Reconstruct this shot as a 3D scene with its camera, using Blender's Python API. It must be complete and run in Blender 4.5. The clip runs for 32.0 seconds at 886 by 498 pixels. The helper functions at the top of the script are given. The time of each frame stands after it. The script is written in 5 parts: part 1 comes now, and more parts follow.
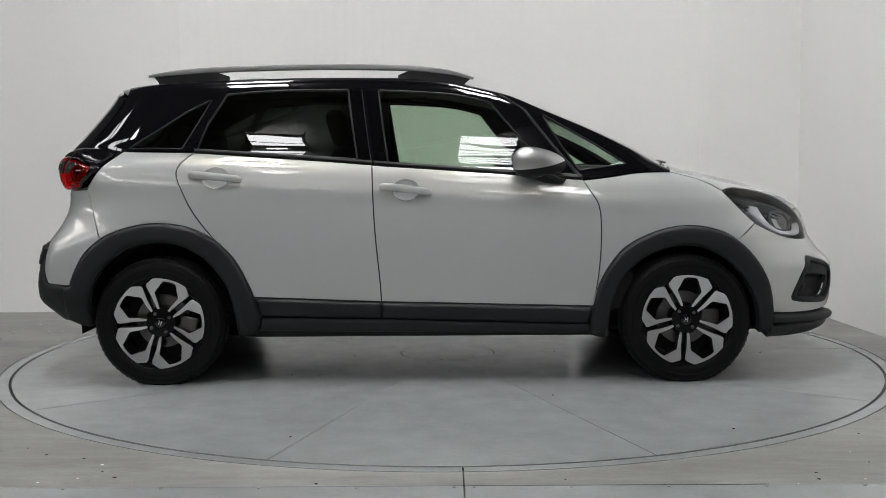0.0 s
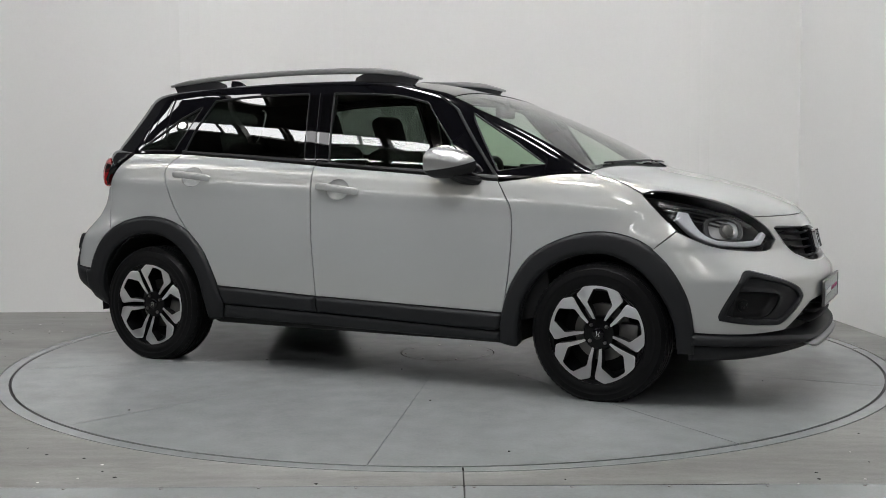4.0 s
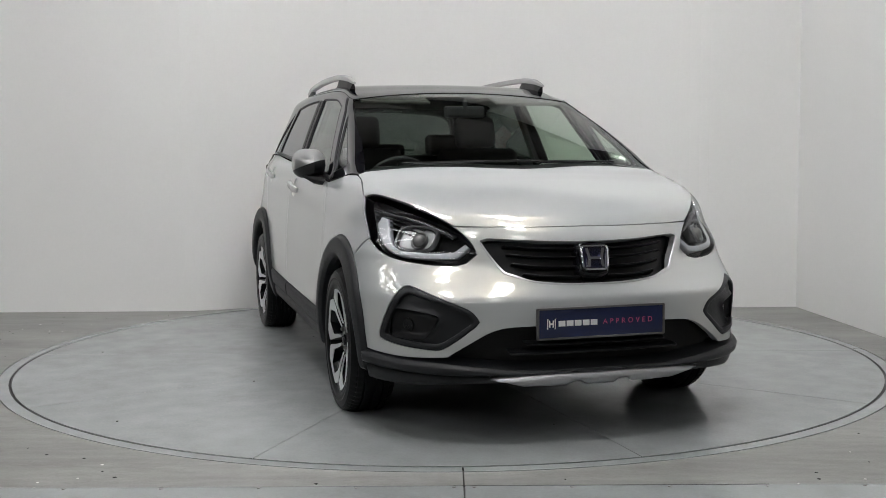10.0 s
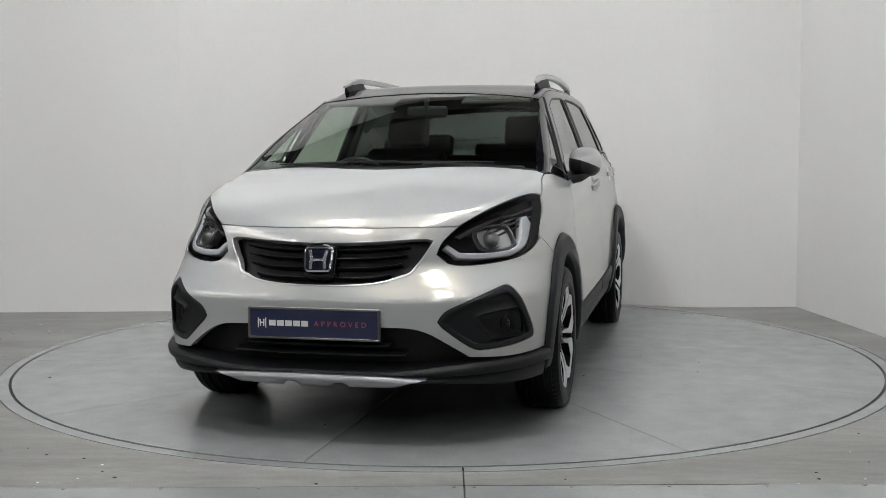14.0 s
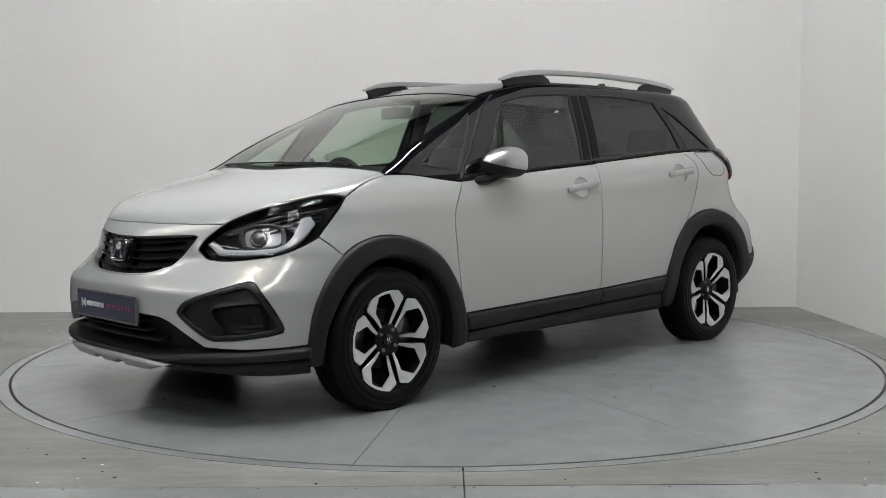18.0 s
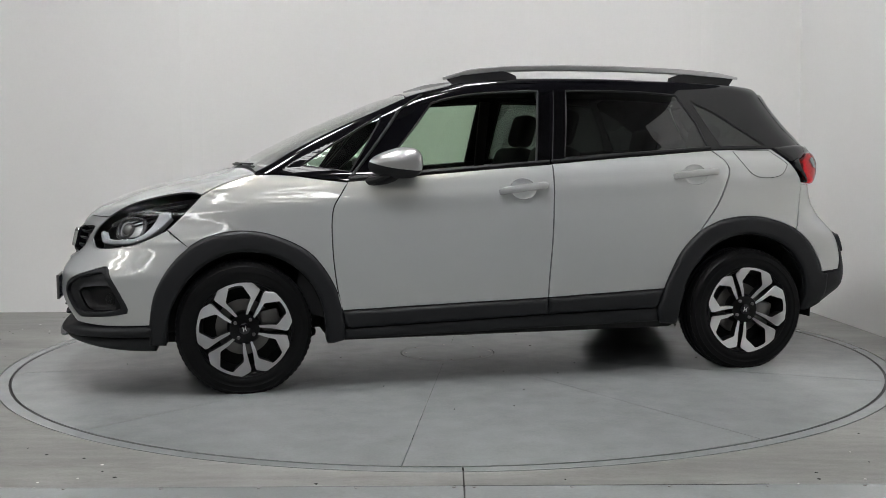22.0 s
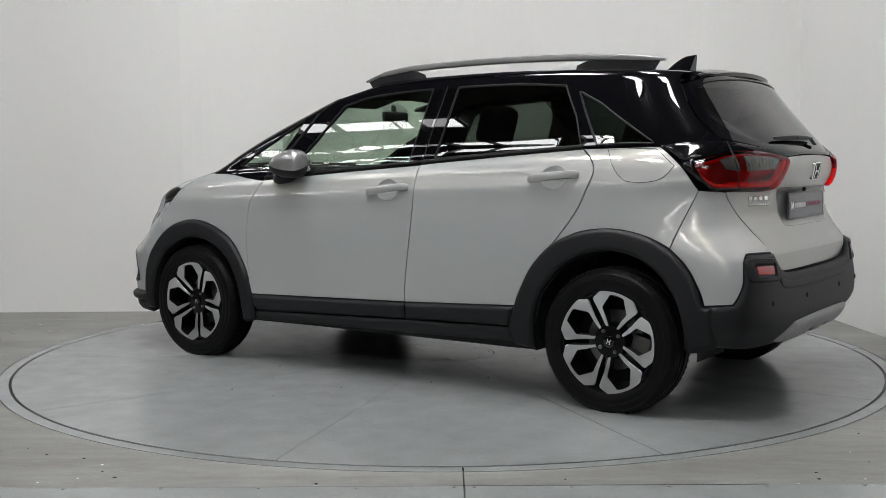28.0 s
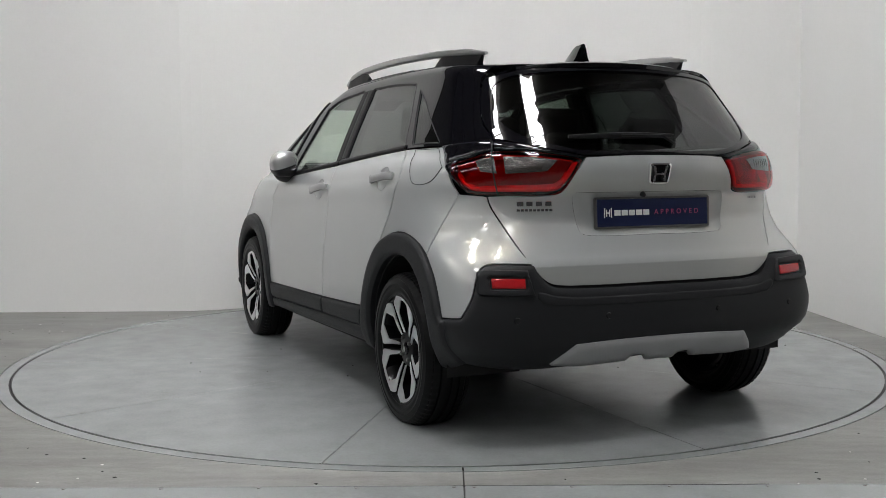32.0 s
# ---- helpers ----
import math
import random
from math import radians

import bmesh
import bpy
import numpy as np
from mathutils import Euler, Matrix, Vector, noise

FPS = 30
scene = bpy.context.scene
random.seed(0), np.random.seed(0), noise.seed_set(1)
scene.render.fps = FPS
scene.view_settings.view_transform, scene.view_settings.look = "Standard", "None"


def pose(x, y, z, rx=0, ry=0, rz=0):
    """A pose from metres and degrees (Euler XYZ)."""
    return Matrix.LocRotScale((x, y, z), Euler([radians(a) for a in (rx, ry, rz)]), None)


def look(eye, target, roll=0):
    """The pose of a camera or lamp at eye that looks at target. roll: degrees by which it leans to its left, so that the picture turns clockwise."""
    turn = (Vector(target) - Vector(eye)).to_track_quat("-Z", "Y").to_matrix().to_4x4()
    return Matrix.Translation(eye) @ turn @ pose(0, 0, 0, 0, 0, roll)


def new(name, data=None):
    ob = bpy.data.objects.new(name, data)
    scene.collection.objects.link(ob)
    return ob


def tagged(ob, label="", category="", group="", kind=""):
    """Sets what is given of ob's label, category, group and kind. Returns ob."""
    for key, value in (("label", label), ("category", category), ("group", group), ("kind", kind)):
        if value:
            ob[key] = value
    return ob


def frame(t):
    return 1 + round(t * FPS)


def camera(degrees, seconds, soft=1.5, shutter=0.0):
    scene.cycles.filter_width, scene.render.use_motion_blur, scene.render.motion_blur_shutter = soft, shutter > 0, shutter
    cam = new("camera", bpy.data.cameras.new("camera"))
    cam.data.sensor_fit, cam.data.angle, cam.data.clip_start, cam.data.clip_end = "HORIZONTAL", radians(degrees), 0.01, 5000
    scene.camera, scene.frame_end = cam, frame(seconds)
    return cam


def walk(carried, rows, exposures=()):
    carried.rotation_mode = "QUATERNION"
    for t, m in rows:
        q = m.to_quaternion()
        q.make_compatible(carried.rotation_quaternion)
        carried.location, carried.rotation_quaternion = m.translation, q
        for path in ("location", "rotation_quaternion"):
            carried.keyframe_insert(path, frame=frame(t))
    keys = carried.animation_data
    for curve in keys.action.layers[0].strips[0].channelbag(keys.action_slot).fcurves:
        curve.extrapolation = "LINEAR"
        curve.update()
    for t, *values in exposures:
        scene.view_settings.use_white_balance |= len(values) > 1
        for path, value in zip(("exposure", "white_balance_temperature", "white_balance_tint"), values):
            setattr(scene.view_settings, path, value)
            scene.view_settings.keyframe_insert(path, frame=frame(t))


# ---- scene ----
# The camera stands still before the turntable, whose axis is the world's z axis.
EYE = Vector((0.0, -5.94, 1.0541))
AIM = Vector((-math.sin(radians(0.202)) * math.cos(radians(4.558)), math.cos(radians(0.202)) * math.cos(radians(4.558)), -math.sin(radians(4.558))))
cam = camera(44.87, 32.0, soft=0.5)
walk(cam, [(0, look(EYE, EYE + AIM, -0.346)), (32, look(EYE, EYE + AIM, -0.346))], [(0, 0.0), (32, 0.0)])

# ---- light ----
world = bpy.data.worlds.new("hall_world")
scene.world = world
world.use_nodes = True
world.node_tree.nodes["Background"].inputs[0].default_value = (0.75, 0.8, 0.85, 1)
world.node_tree.nodes["Background"].inputs[1].default_value = 0.25
SKYLIGHT = 13.0
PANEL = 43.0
LAMP = 30.0


# ---- materials ----
def ramp_node(nt, a, b, ca, cb):
    n = nt.nodes.new("ShaderNodeValToRGB")
    n.color_ramp.elements[0].position, n.color_ramp.elements[1].position = a, b
    n.color_ramp.elements[0].color, n.color_ramp.elements[1].color = (*ca, 1), (*cb, 1)
    return n


def mat(name, color, rough=0.5, metal=0.0, coat=0.0, coat_rough=0.03, var=0.06, scale=4.0, fine=120.0, bump=0.0, spec=0.5, emit=0.0, spec_tint=None):
    """A surface with two scales of tone, a little uneven gloss and fine relief."""
    m = bpy.data.materials.new(name)
    m.use_nodes = True
    nt = m.node_tree
    p = nt.nodes["Principled BSDF"]
    p.inputs["Roughness"].default_value, p.inputs["Metallic"].default_value = rough, metal
    p.inputs["Coat Weight"].default_value, p.inputs["Coat Roughness"].default_value = coat, coat_rough
    p.inputs["Specular IOR Level"].default_value = spec
    if spec_tint:
        p.inputs["Specular Tint"].default_value = (*spec_tint, 1)
    tc = nt.nodes.new("ShaderNodeTexCoord")
    a, b = nt.nodes.new("ShaderNodeTexNoise"), nt.nodes.new("ShaderNodeTexNoise")
    a.inputs["Scale"].default_value, b.inputs["Scale"].default_value = scale, fine
    a.inputs["Detail"].default_value = 4
    for n in (a, b):
        nt.links.new(tc.outputs["Object"], n.inputs["Vector"])
    add = nt.nodes.new("ShaderNodeMix")
    add.data_type = "FLOAT"
    add.inputs[0].default_value = 0.35
    nt.links.new(a.outputs[0], add.inputs[2])
    nt.links.new(b.outputs[0], add.inputs[3])
    lo, hi = [c * (1 - var) for c in color], [min(1, c * (1 + var)) for c in color]
    r = ramp_node(nt, 0.35, 0.65, lo, hi)
    nt.links.new(add.outputs[0], r.inputs[0])
    nt.links.new(r.outputs[0], p.inputs["Base Color"])
    if bump:
        bn = nt.nodes.new("ShaderNodeBump")
        bn.inputs["Strength"].default_value, bn.inputs["Distance"].default_value = bump, 0.002
        nt.links.new(b.outputs[0], bn.inputs["Height"])
        nt.links.new(bn.outputs[0], p.inputs["Normal"])
    if emit:
        p.inputs["Emission Color"].default_value, p.inputs["Emission Strength"].default_value = (*color, 1), emit
    return m


def glass_mat(name, tint, gloss=1.0):
    """A pane: clear tinted see-through with a mirror gloss on top."""
    m = bpy.data.materials.new(name)
    m.use_nodes = True
    nt = m.node_tree
    nt.nodes.remove(nt.nodes["Principled BSDF"])
    t, g, mx, lw, pw, ma = (nt.nodes.new("ShaderNode" + k) for k in ("BsdfTransparent", "BsdfGlossy", "MixShader", "LayerWeight", "Math", "Math"))
    t.inputs[0].default_value = (*tint, 1)
    g.inputs["Roughness"].default_value = 0.0
    g.inputs["Color"].default_value = (gloss, gloss, gloss, 1)
    lw.inputs["Blend"].default_value = 0.5
    pw.operation, pw.inputs[1].default_value = "POWER", 5.0
    ma.operation, ma.inputs[1].default_value, ma.inputs[2].default_value = "MULTIPLY_ADD", 0.93, 0.065
    nt.links.new(lw.outputs["Facing"], pw.inputs[0])
    nt.links.new(pw.outputs[0], ma.inputs[0])
    nt.links.new(ma.outputs[0], mx.inputs[0])
    nt.links.new(t.outputs[0], mx.inputs[1])
    nt.links.new(g.outputs[0], mx.inputs[2])
    nt.links.new(mx.outputs[0], nt.nodes["Material Output"].inputs[0])
    return m


def emit_mat(name, color, strength):
    m = bpy.data.materials.new(name)
    m.use_nodes = True
    nt = m.node_tree
    nt.nodes.remove(nt.nodes["Principled BSDF"])
    e = nt.nodes.new("ShaderNodeEmission")
    e.inputs[0].default_value, e.inputs[1].default_value = (*color, 1), strength
    nt.links.new(e.outputs[0], nt.nodes["Material Output"].inputs[0])
    return m




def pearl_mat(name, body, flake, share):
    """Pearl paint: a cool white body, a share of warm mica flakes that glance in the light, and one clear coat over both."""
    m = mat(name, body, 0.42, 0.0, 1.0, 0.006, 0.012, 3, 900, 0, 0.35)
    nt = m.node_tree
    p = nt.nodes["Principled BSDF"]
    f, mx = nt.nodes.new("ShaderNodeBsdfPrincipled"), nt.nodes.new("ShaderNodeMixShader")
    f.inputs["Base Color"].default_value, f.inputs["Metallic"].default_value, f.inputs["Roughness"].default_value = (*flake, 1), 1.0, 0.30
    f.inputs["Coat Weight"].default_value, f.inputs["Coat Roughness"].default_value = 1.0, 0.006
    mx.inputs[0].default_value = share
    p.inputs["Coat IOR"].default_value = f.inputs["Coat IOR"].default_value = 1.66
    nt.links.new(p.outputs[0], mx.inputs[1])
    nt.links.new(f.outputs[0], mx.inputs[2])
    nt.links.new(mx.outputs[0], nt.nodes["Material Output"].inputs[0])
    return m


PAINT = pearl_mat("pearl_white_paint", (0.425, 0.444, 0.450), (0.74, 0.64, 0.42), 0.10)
BLACK = mat("gloss_black_paint", (0.004, 0.004, 0.0055), 0.4, 0, 1.0, 0.012, 0.05, 3, 900, 0, 0.0)
CLAD = mat("grey_black_plastic", (0.0125, 0.0132, 0.015), 0.5, 0, 0, 0, 0.1, 5, 500, 0.25, 0.3)
DARK = mat("dark_inner_body", (0.006, 0.006, 0.006), 0.8)
FILM = mat("satin_black_film", (0.003, 0.003, 0.0035), 0.4, 0, 0.4, 0.02, 0.05, 3, 900, 0, 0.0)
TRIM = mat("satin_black_trim", (0.010, 0.010, 0.011), 0.45, 0, 0, 0, 0.06, 4, 300, 0, 0.3)
SILVER = mat("silver_paint", (0.5, 0.5, 0.5), 0.3, 0.75, 0.6, 0.05, 0.03, 4, 900)
MATT_SILVER = mat("satin_silver_plastic", (0.36, 0.365, 0.37), 0.42, 0.5, 0, 0, 0.05, 5, 600, 0.1)
CHROME = mat("chrome", (0.82, 0.82, 0.83), 0.16, 1.0, 0, 0, 0.01)
ALLOY = mat("machined_alloy", (0.76, 0.76, 0.77), 0.3, 0.9, 0.3, 0.05, 0.03, 8, 700)
RIM_BLACK = mat("gloss_black_alloy", (0.0035, 0.0035, 0.004), 0.32, 0.0, 0.15, 0.05, spec=0.15)
RUBBER = mat("tyre_rubber", (0.0055, 0.0055, 0.006), 0.42, 0, 0, 0, 0.2, 9, 300, 0.2, 0.14)
CLEAR_LAMP = mat("ribbed_clear_lamp", (0.12, 0.11, 0.105), 0.12, 0.7, 0.8, 0.03, 0.5, 70, 160, 0.9)
STEEL = mat("brake_steel", (0.2, 0.195, 0.19), 0.35, 0.9)
GLASS = glass_mat("green_tinted_glass", (0.66, 0.77, 0.66))
SCREEN = glass_mat("windscreen_glass", (0.63, 0.71, 0.645))
PRIVACY = glass_mat("dark_privacy_glass", (0.12, 0.137, 0.128))
REAR_GLASS = glass_mat("smoked_rear_glass", (0.13, 0.15, 0.14))
LENS = glass_mat("clear_lens", (0.93, 0.94, 0.95), 0.45)
RED_LENS = glass_mat("red_lens", (0.95, 0.03, 0.035), 0.8)
RED = mat("red_reflector", (0.46, 0.012, 0.016), 0.18, 0, 0.8, 0.03, 0.08, 40, 300, 0.2)
DEEP_RED = mat("deep_red_lamp", (0.17, 0.010, 0.013), 0.2, 0, 0.8)
BLADE = mat("dark_lamp_blade", (0.06, 0.06, 0.063), 0.25, 0.5, 0.6, 0.03)
LAMP_WHITE = mat("white_light_guide", (0.5, 0.51, 0.53), 0.3, 0, 0.3)
FABRIC = mat("dark_seat_fabric", (0.009, 0.009, 0.0095), 0.9, 0, 0, 0, 0.2, 30, 600, 0.3)
INTERIOR = mat("charcoal_interior_plastic", (0.018, 0.018, 0.02), 0.6, 0, 0, 0, 0.1, 20, 500, 0.2)
HEADLINER = mat("grey_headliner", (0.075, 0.07, 0.064), 0.9)
NAVY = mat("navy_plate_face", (0.012, 0.018, 0.06), 0.25, 0, 0.5)
PINK = mat("pink_plate_print", (0.40, 0.05, 0.15), 0.4)
WHITE_PRINT = mat("white_plate_print", (0.75, 0.75, 0.75), 0.4)
BLUE = mat("blue_badge_infill", (0.008, 0.009, 0.03), 0.15, 0, 0.8)


# ---- helpers for building ----
def mesh_ob(name, verts, faces, material, parent=None, label="", smooth=False):
    me = bpy.data.meshes.new(name)
    me.from_pydata([tuple(v) for v in verts], [], faces)
    me.materials.append(material)
    if smooth:
        me.polygons.foreach_set("use_smooth", [True] * len(me.polygons))
    me.update()
    ob = new(name, me)
    ob.parent = parent
    if label:
        ob["label"] = label
    return ob


def part(name, bm, material, parent=None, label="", smooth=False, at=None):
    me = bpy.data.meshes.new(name)
    bmesh.ops.recalc_face_normals(bm, faces=bm.faces)
    bm.to_mesh(me)
    bm.free()
    me.materials.append(material)
    if smooth:
        me.polygons.foreach_set("use_smooth", [True] * len(me.polygons))
        me.set_sharp_from_angle(angle=radians(35))
    ob = new(name, me)
    ob.parent = parent
    if at is not None:
        ob.matrix_basis = at
    if label:
        ob["label"] = label
    return ob


def box(sx, sy, sz, m=None, bevel=0.0, seg=2):
    bm = bmesh.new()
    bmesh.ops.create_cube(bm, size=1, matrix=(m or Matrix()) @ Matrix.Diagonal((sx, sy, sz, 1)))
    if bevel:
        bmesh.ops.bevel(bm, geom=bm.edges[:], offset=bevel, segments=seg, affect="EDGES", profile=0.5)
    return bm


def join(*bms):
    out = bmesh.new()
    for b in bms:
        me = bpy.data.meshes.new("tmp")
        b.to_mesh(me)
        b.free()
        out.from_mesh(me)
        bpy.data.meshes.remove(me)
    return out


def lathe(profile, seg=64, axis="Y"):
    """Turns (radius, along) points about an axis; a closed profile gives a ring."""
    bm = bmesh.new()
    rings = []
    for i in range(seg):
        a = 2 * math.pi * i / seg
        c, s = math.cos(a), math.sin(a)
        if axis == "Y":
            rings.append([bm.verts.new((r * c, h, r * s)) for r, h in profile])
        else:
            rings.append([bm.verts.new((r * c, r * s, h)) for r, h in profile])
    for i in range(seg):
        p, q = rings[i], rings[(i + 1) % seg]
        for j in range(len(profile) - 1):
            bm.faces.new((p[j], p[j + 1], q[j + 1], q[j]))
    bmesh.ops.remove_doubles(bm, verts=bm.verts, dist=1e-5)
    return bm


def prism(poly, h0, h1, m=None, bevel=0.0):
    """A flat outline in its own xy plane, raised from h0 to h1."""
    bm = bmesh.new()
    m = m or Matrix()
    lo = [bm.verts.new(m @ Vector((x, y, h0))) for x, y in poly]
    hi = [bm.verts.new(m @ Vector((x, y, h1))) for x, y in poly]
    n = len(poly)
    bm.faces.new(hi)
    bm.faces.new(lo[::-1])
    for i in range(n):
        bm.faces.new((lo[i], lo[(i + 1) % n], hi[(i + 1) % n], hi[i]))
    if bevel:
        bmesh.ops.bevel(bm, geom=bm.edges[:], offset=bevel, segments=2, affect="EDGES", profile=0.5)
    return bm


# ---- the hall ----
WALL = mat("white_wall_paint", (0.775, 0.771, 0.757), 0.7, 0, 0, 0, 0.018, 0.7, 60, 0.04)
ROOF = mat("grey_metal_roof", (0.10, 0.096, 0.088), 0.6, 0.1, 0, 0, 0.12, 2, 40)
HALL = mat("dark_hall_wall", (0.035, 0.034, 0.033), 0.7, 0, 0, 0, 0.1, 0.8, 30)


def floor_mat(name, base, dark, rough, streaks, uneven=0.1, relief=0.12, grime=0.3):
    m = bpy.data.materials.new(name)
    m.use_nodes = True
    nt = m.node_tree
    p = nt.nodes["Principled BSDF"]
    tc = nt.nodes.new("ShaderNodeTexCoord")
    mp = nt.nodes.new("ShaderNodeMapping")
    mp.inputs["Scale"].default_value = (1, streaks, 1)
    nt.links.new(tc.outputs["Object"], mp.inputs[0])
    a, b, c = (nt.nodes.new("ShaderNodeTexNoise") for _ in range(3))
    for n, s, d in ((a, 0.9, 5), (b, 7, 6), (c, 90, 3)):
        n.inputs["Scale"].default_value, n.inputs["Detail"].default_value = s, d
        nt.links.new(mp.outputs[0], n.inputs["Vector"])
    m1, m2 = nt.nodes.new("ShaderNodeMix"), nt.nodes.new("ShaderNodeMix")
    m1.data_type = m2.data_type = "FLOAT"
    m1.inputs[0].default_value, m2.inputs[0].default_value = 0.45, 0.2
    nt.links.new(a.outputs[0], m1.inputs[2])
    nt.links.new(b.outputs[0], m1.inputs[3])
    nt.links.new(m1.outputs[0], m2.inputs[2])
    nt.links.new(c.outputs[0], m2.inputs[3])
    r = ramp_node(nt, 0.36, 0.62, dark, base)
    nt.links.new(m2.outputs[0], r.inputs[0])
    # brownish dirt in blotches and fine scuffs
    dirt, scuff, dr, mul = nt.nodes.new("ShaderNodeTexNoise"), nt.nodes.new("ShaderNodeTexNoise"), ramp_node(nt, 0.50, 0.72, (0, 0, 0), (1, 1, 1)), nt.nodes.new("ShaderNodeMath")
    dirt.inputs["Scale"].default_value, dirt.inputs["Detail"].default_value, dirt.inputs["Roughness"].default_value = 2.3, 8, 0.68
    scuff.inputs["Scale"].default_value, scuff.inputs["Detail"].default_value, scuff.inputs["Distortion"].default_value = 26, 6, 1.2
    for n in (dirt, scuff):
        nt.links.new(mp.outputs[0], n.inputs["Vector"])
    dm = nt.nodes.new("ShaderNodeMix")
    dm.data_type, dm.inputs[0].default_value = "FLOAT", 0.4
    nt.links.new(dirt.outputs[0], dm.inputs[2])
    nt.links.new(scuff.outputs[0], dm.inputs[3])
    nt.links.new(dm.outputs[0], dr.inputs[0])
    mul.operation, mul.inputs[1].default_value = "MULTIPLY", grime
    nt.links.new(dr.outputs[0], mul.inputs[0])
    soil = nt.nodes.new("ShaderNodeMix")
    soil.data_type = "RGBA"
    soil.inputs[7].default_value = (0.085, 0.079, 0.068, 1)
    nt.links.new(mul.outputs[0], soil.inputs[0])
    nt.links.new(r.outputs[0], soil.inputs[6])
    nt.links.new(soil.outputs[2], p.inputs["Base Color"])
    rr = nt.nodes.new("ShaderNodeMapRange")
    rr.inputs[3].default_value, rr.inputs[4].default_value = rough - uneven, rough + uneven
    nt.links.new(b.outputs[0], rr.inputs[0])
    nt.links.new(rr.outputs[0], p.inputs["Roughness"])
    bn = nt.nodes.new("ShaderNodeBump")
    bn.inputs["Strength"].default_value, bn.inputs["Distance"].default_value = relief, 0.002
    nt.links.new(b.outputs[0], bn.inputs["Height"])
    nt.links.new(bn.outputs[0], p.inputs["Normal"])
    return m


FLOOR = floor_mat("worn_grey_floor", (0.285, 0.285, 0.27), (0.135, 0.134, 0.126), 0.45, 3.2, 0.12, 0.25, grime=0.55)
PLATE = floor_mat("grey_painted_plate", (0.272, 0.288, 0.287), (0.215, 0.226, 0.224), 0.22, 1.0, 0.04, 0.012, grime=0.16)
GAP = mat("dark_gap", (0.012, 0.012, 0.012), 0.9)
R_TABLE, R_RING = 2.264, 2.333

# floor: one sheet with a round well for the turntable, and the pit under it
N = 160


def floor_sheet():
    vs, fs = [], []
    for i in range(N):
        a = 2 * math.pi * i / N
        d = (math.cos(a), math.sin(a))
        vs.append((R_RING + 0.006) * Vector((d[0], d[1], 0)))
    for i in range(N):
        a = 2 * math.pi * i / N
        c, s = math.cos(a), math.sin(a)
        k = min((4.2 if c > 0 else 17.2) / max(abs(c), 1e-6), (3.4 if s > 0 else 19.3) / max(abs(s), 1e-6))
        vs.append(Vector((k * c, k * s, 0)))
    for i in range(N):
        j = (i + 1) % N
        fs.append((i, N + i, N + j, j))
    # the four far corners
    for cx, cy in ((4.2, 3.4), (-17.2, 3.4), (-17.2, -19.3), (4.2, -19.3)):
        a = math.atan2(cy, cx) % (2 * math.pi)
        i = int(a / (2 * math.pi) * N) % N
        vs.append(Vector((cx, cy, 0)))
        fs.append((N + i, len(vs) - 1, N + (i + 1) % N))
    # lip of the well
    low = len(vs)
    for i in range(N):
        vs.append(vs[i] + Vector((0, 0, -0.06)))
    for i in range(N):
        j = (i + 1) % N
        fs.append((i, j, low + j, low + i))
    return tagged(mesh_ob("floor", vs, fs, FLOOR), "worn grey painted concrete hall floor", "floor", kind="structure")


floor_sheet()
tagged(part("turntable_well", lathe([(0.0, -0.07), (2.6, -0.07), (2.6, -0.09), (0.0, -0.09)], 96, "Z"), GAP), "dark well under the turntable", "pit", kind="structure")

# steel surround of the turntable: four plates with a joint in front
surround = tagged(new("turntable_surround"), "grey painted steel ring plates around the turntable", "floor ring", kind="structure")
for q in range(4):
    a0, a1 = radians(-88.7 + 90 * q) + 0.0012, radians(1.3 + 90 * q) - 0.0012
    bm = bmesh.new()
    rows = []
    for i in range(41):
        a = a0 + (a1 - a0) * i / 40
        c, s = math.cos(a), math.sin(a)
        rows.append([bm.verts.new((r * c, r * s, z)) for r, z in ((R_TABLE + 0.014, -0.05), (R_TABLE + 0.014, 0.0), (R_RING, 0.0), (R_RING, -0.05))])
    for p, w in zip(rows, rows[1:]):
        for j in range(3):
            bm.faces.new((p[j], p[j + 1], w[j + 1], w[j]))
    part("ring_plate", bm, PLATE, surround)

# black fills in the two ring gaps, standing in for the shade inside them
tagged(part("ring_gap_shade", lathe([(R_TABLE + 0.0005, -0.02), (R_TABLE + 0.0005, -0.003), (R_TABLE + 0.0135, -0.003), (R_TABLE + 0.0135, -0.02)], N, "Z"), GAP), "black fill for the shade in the gap round the turntable", "seal", kind="structure")
tagged(part("outer_gap_shade", lathe([(R_RING + 0.0003, -0.02), (R_RING + 0.0003, -0.004), (R_RING + 0.0057, -0.004), (R_RING + 0.0057, -0.02)], N, "Z"), GAP), "thin dark joint round the ring plates", "seal", kind="structure")

# cover plates before the ring, with their joints
cover = tagged(new("floor_cover_plates"), "grey painted steel cover plates with screwed edges", "floor plate", kind="structure")
for x0, x1 in ((-1.6, 0.049), (0.055, 1.7)):
    part("cover_plate", box(x1 - x0, 0.9, 0.004, Matrix.Translation(((x0 + x1) / 2, -2.957, 0.002)), 0.0012, 1), PLATE, cover)
    n = 6
    for i in range(n):
        x = x0 + 0.03 + (x1 - x0 - 0.06) * i / (n - 1)
        part("screw", lathe([(0.0, 0.0065), (0.005, 0.006), (0.0065, 0.004)], 10, "Z"), STEEL, cover, at=pose(x, -2.525, 0))

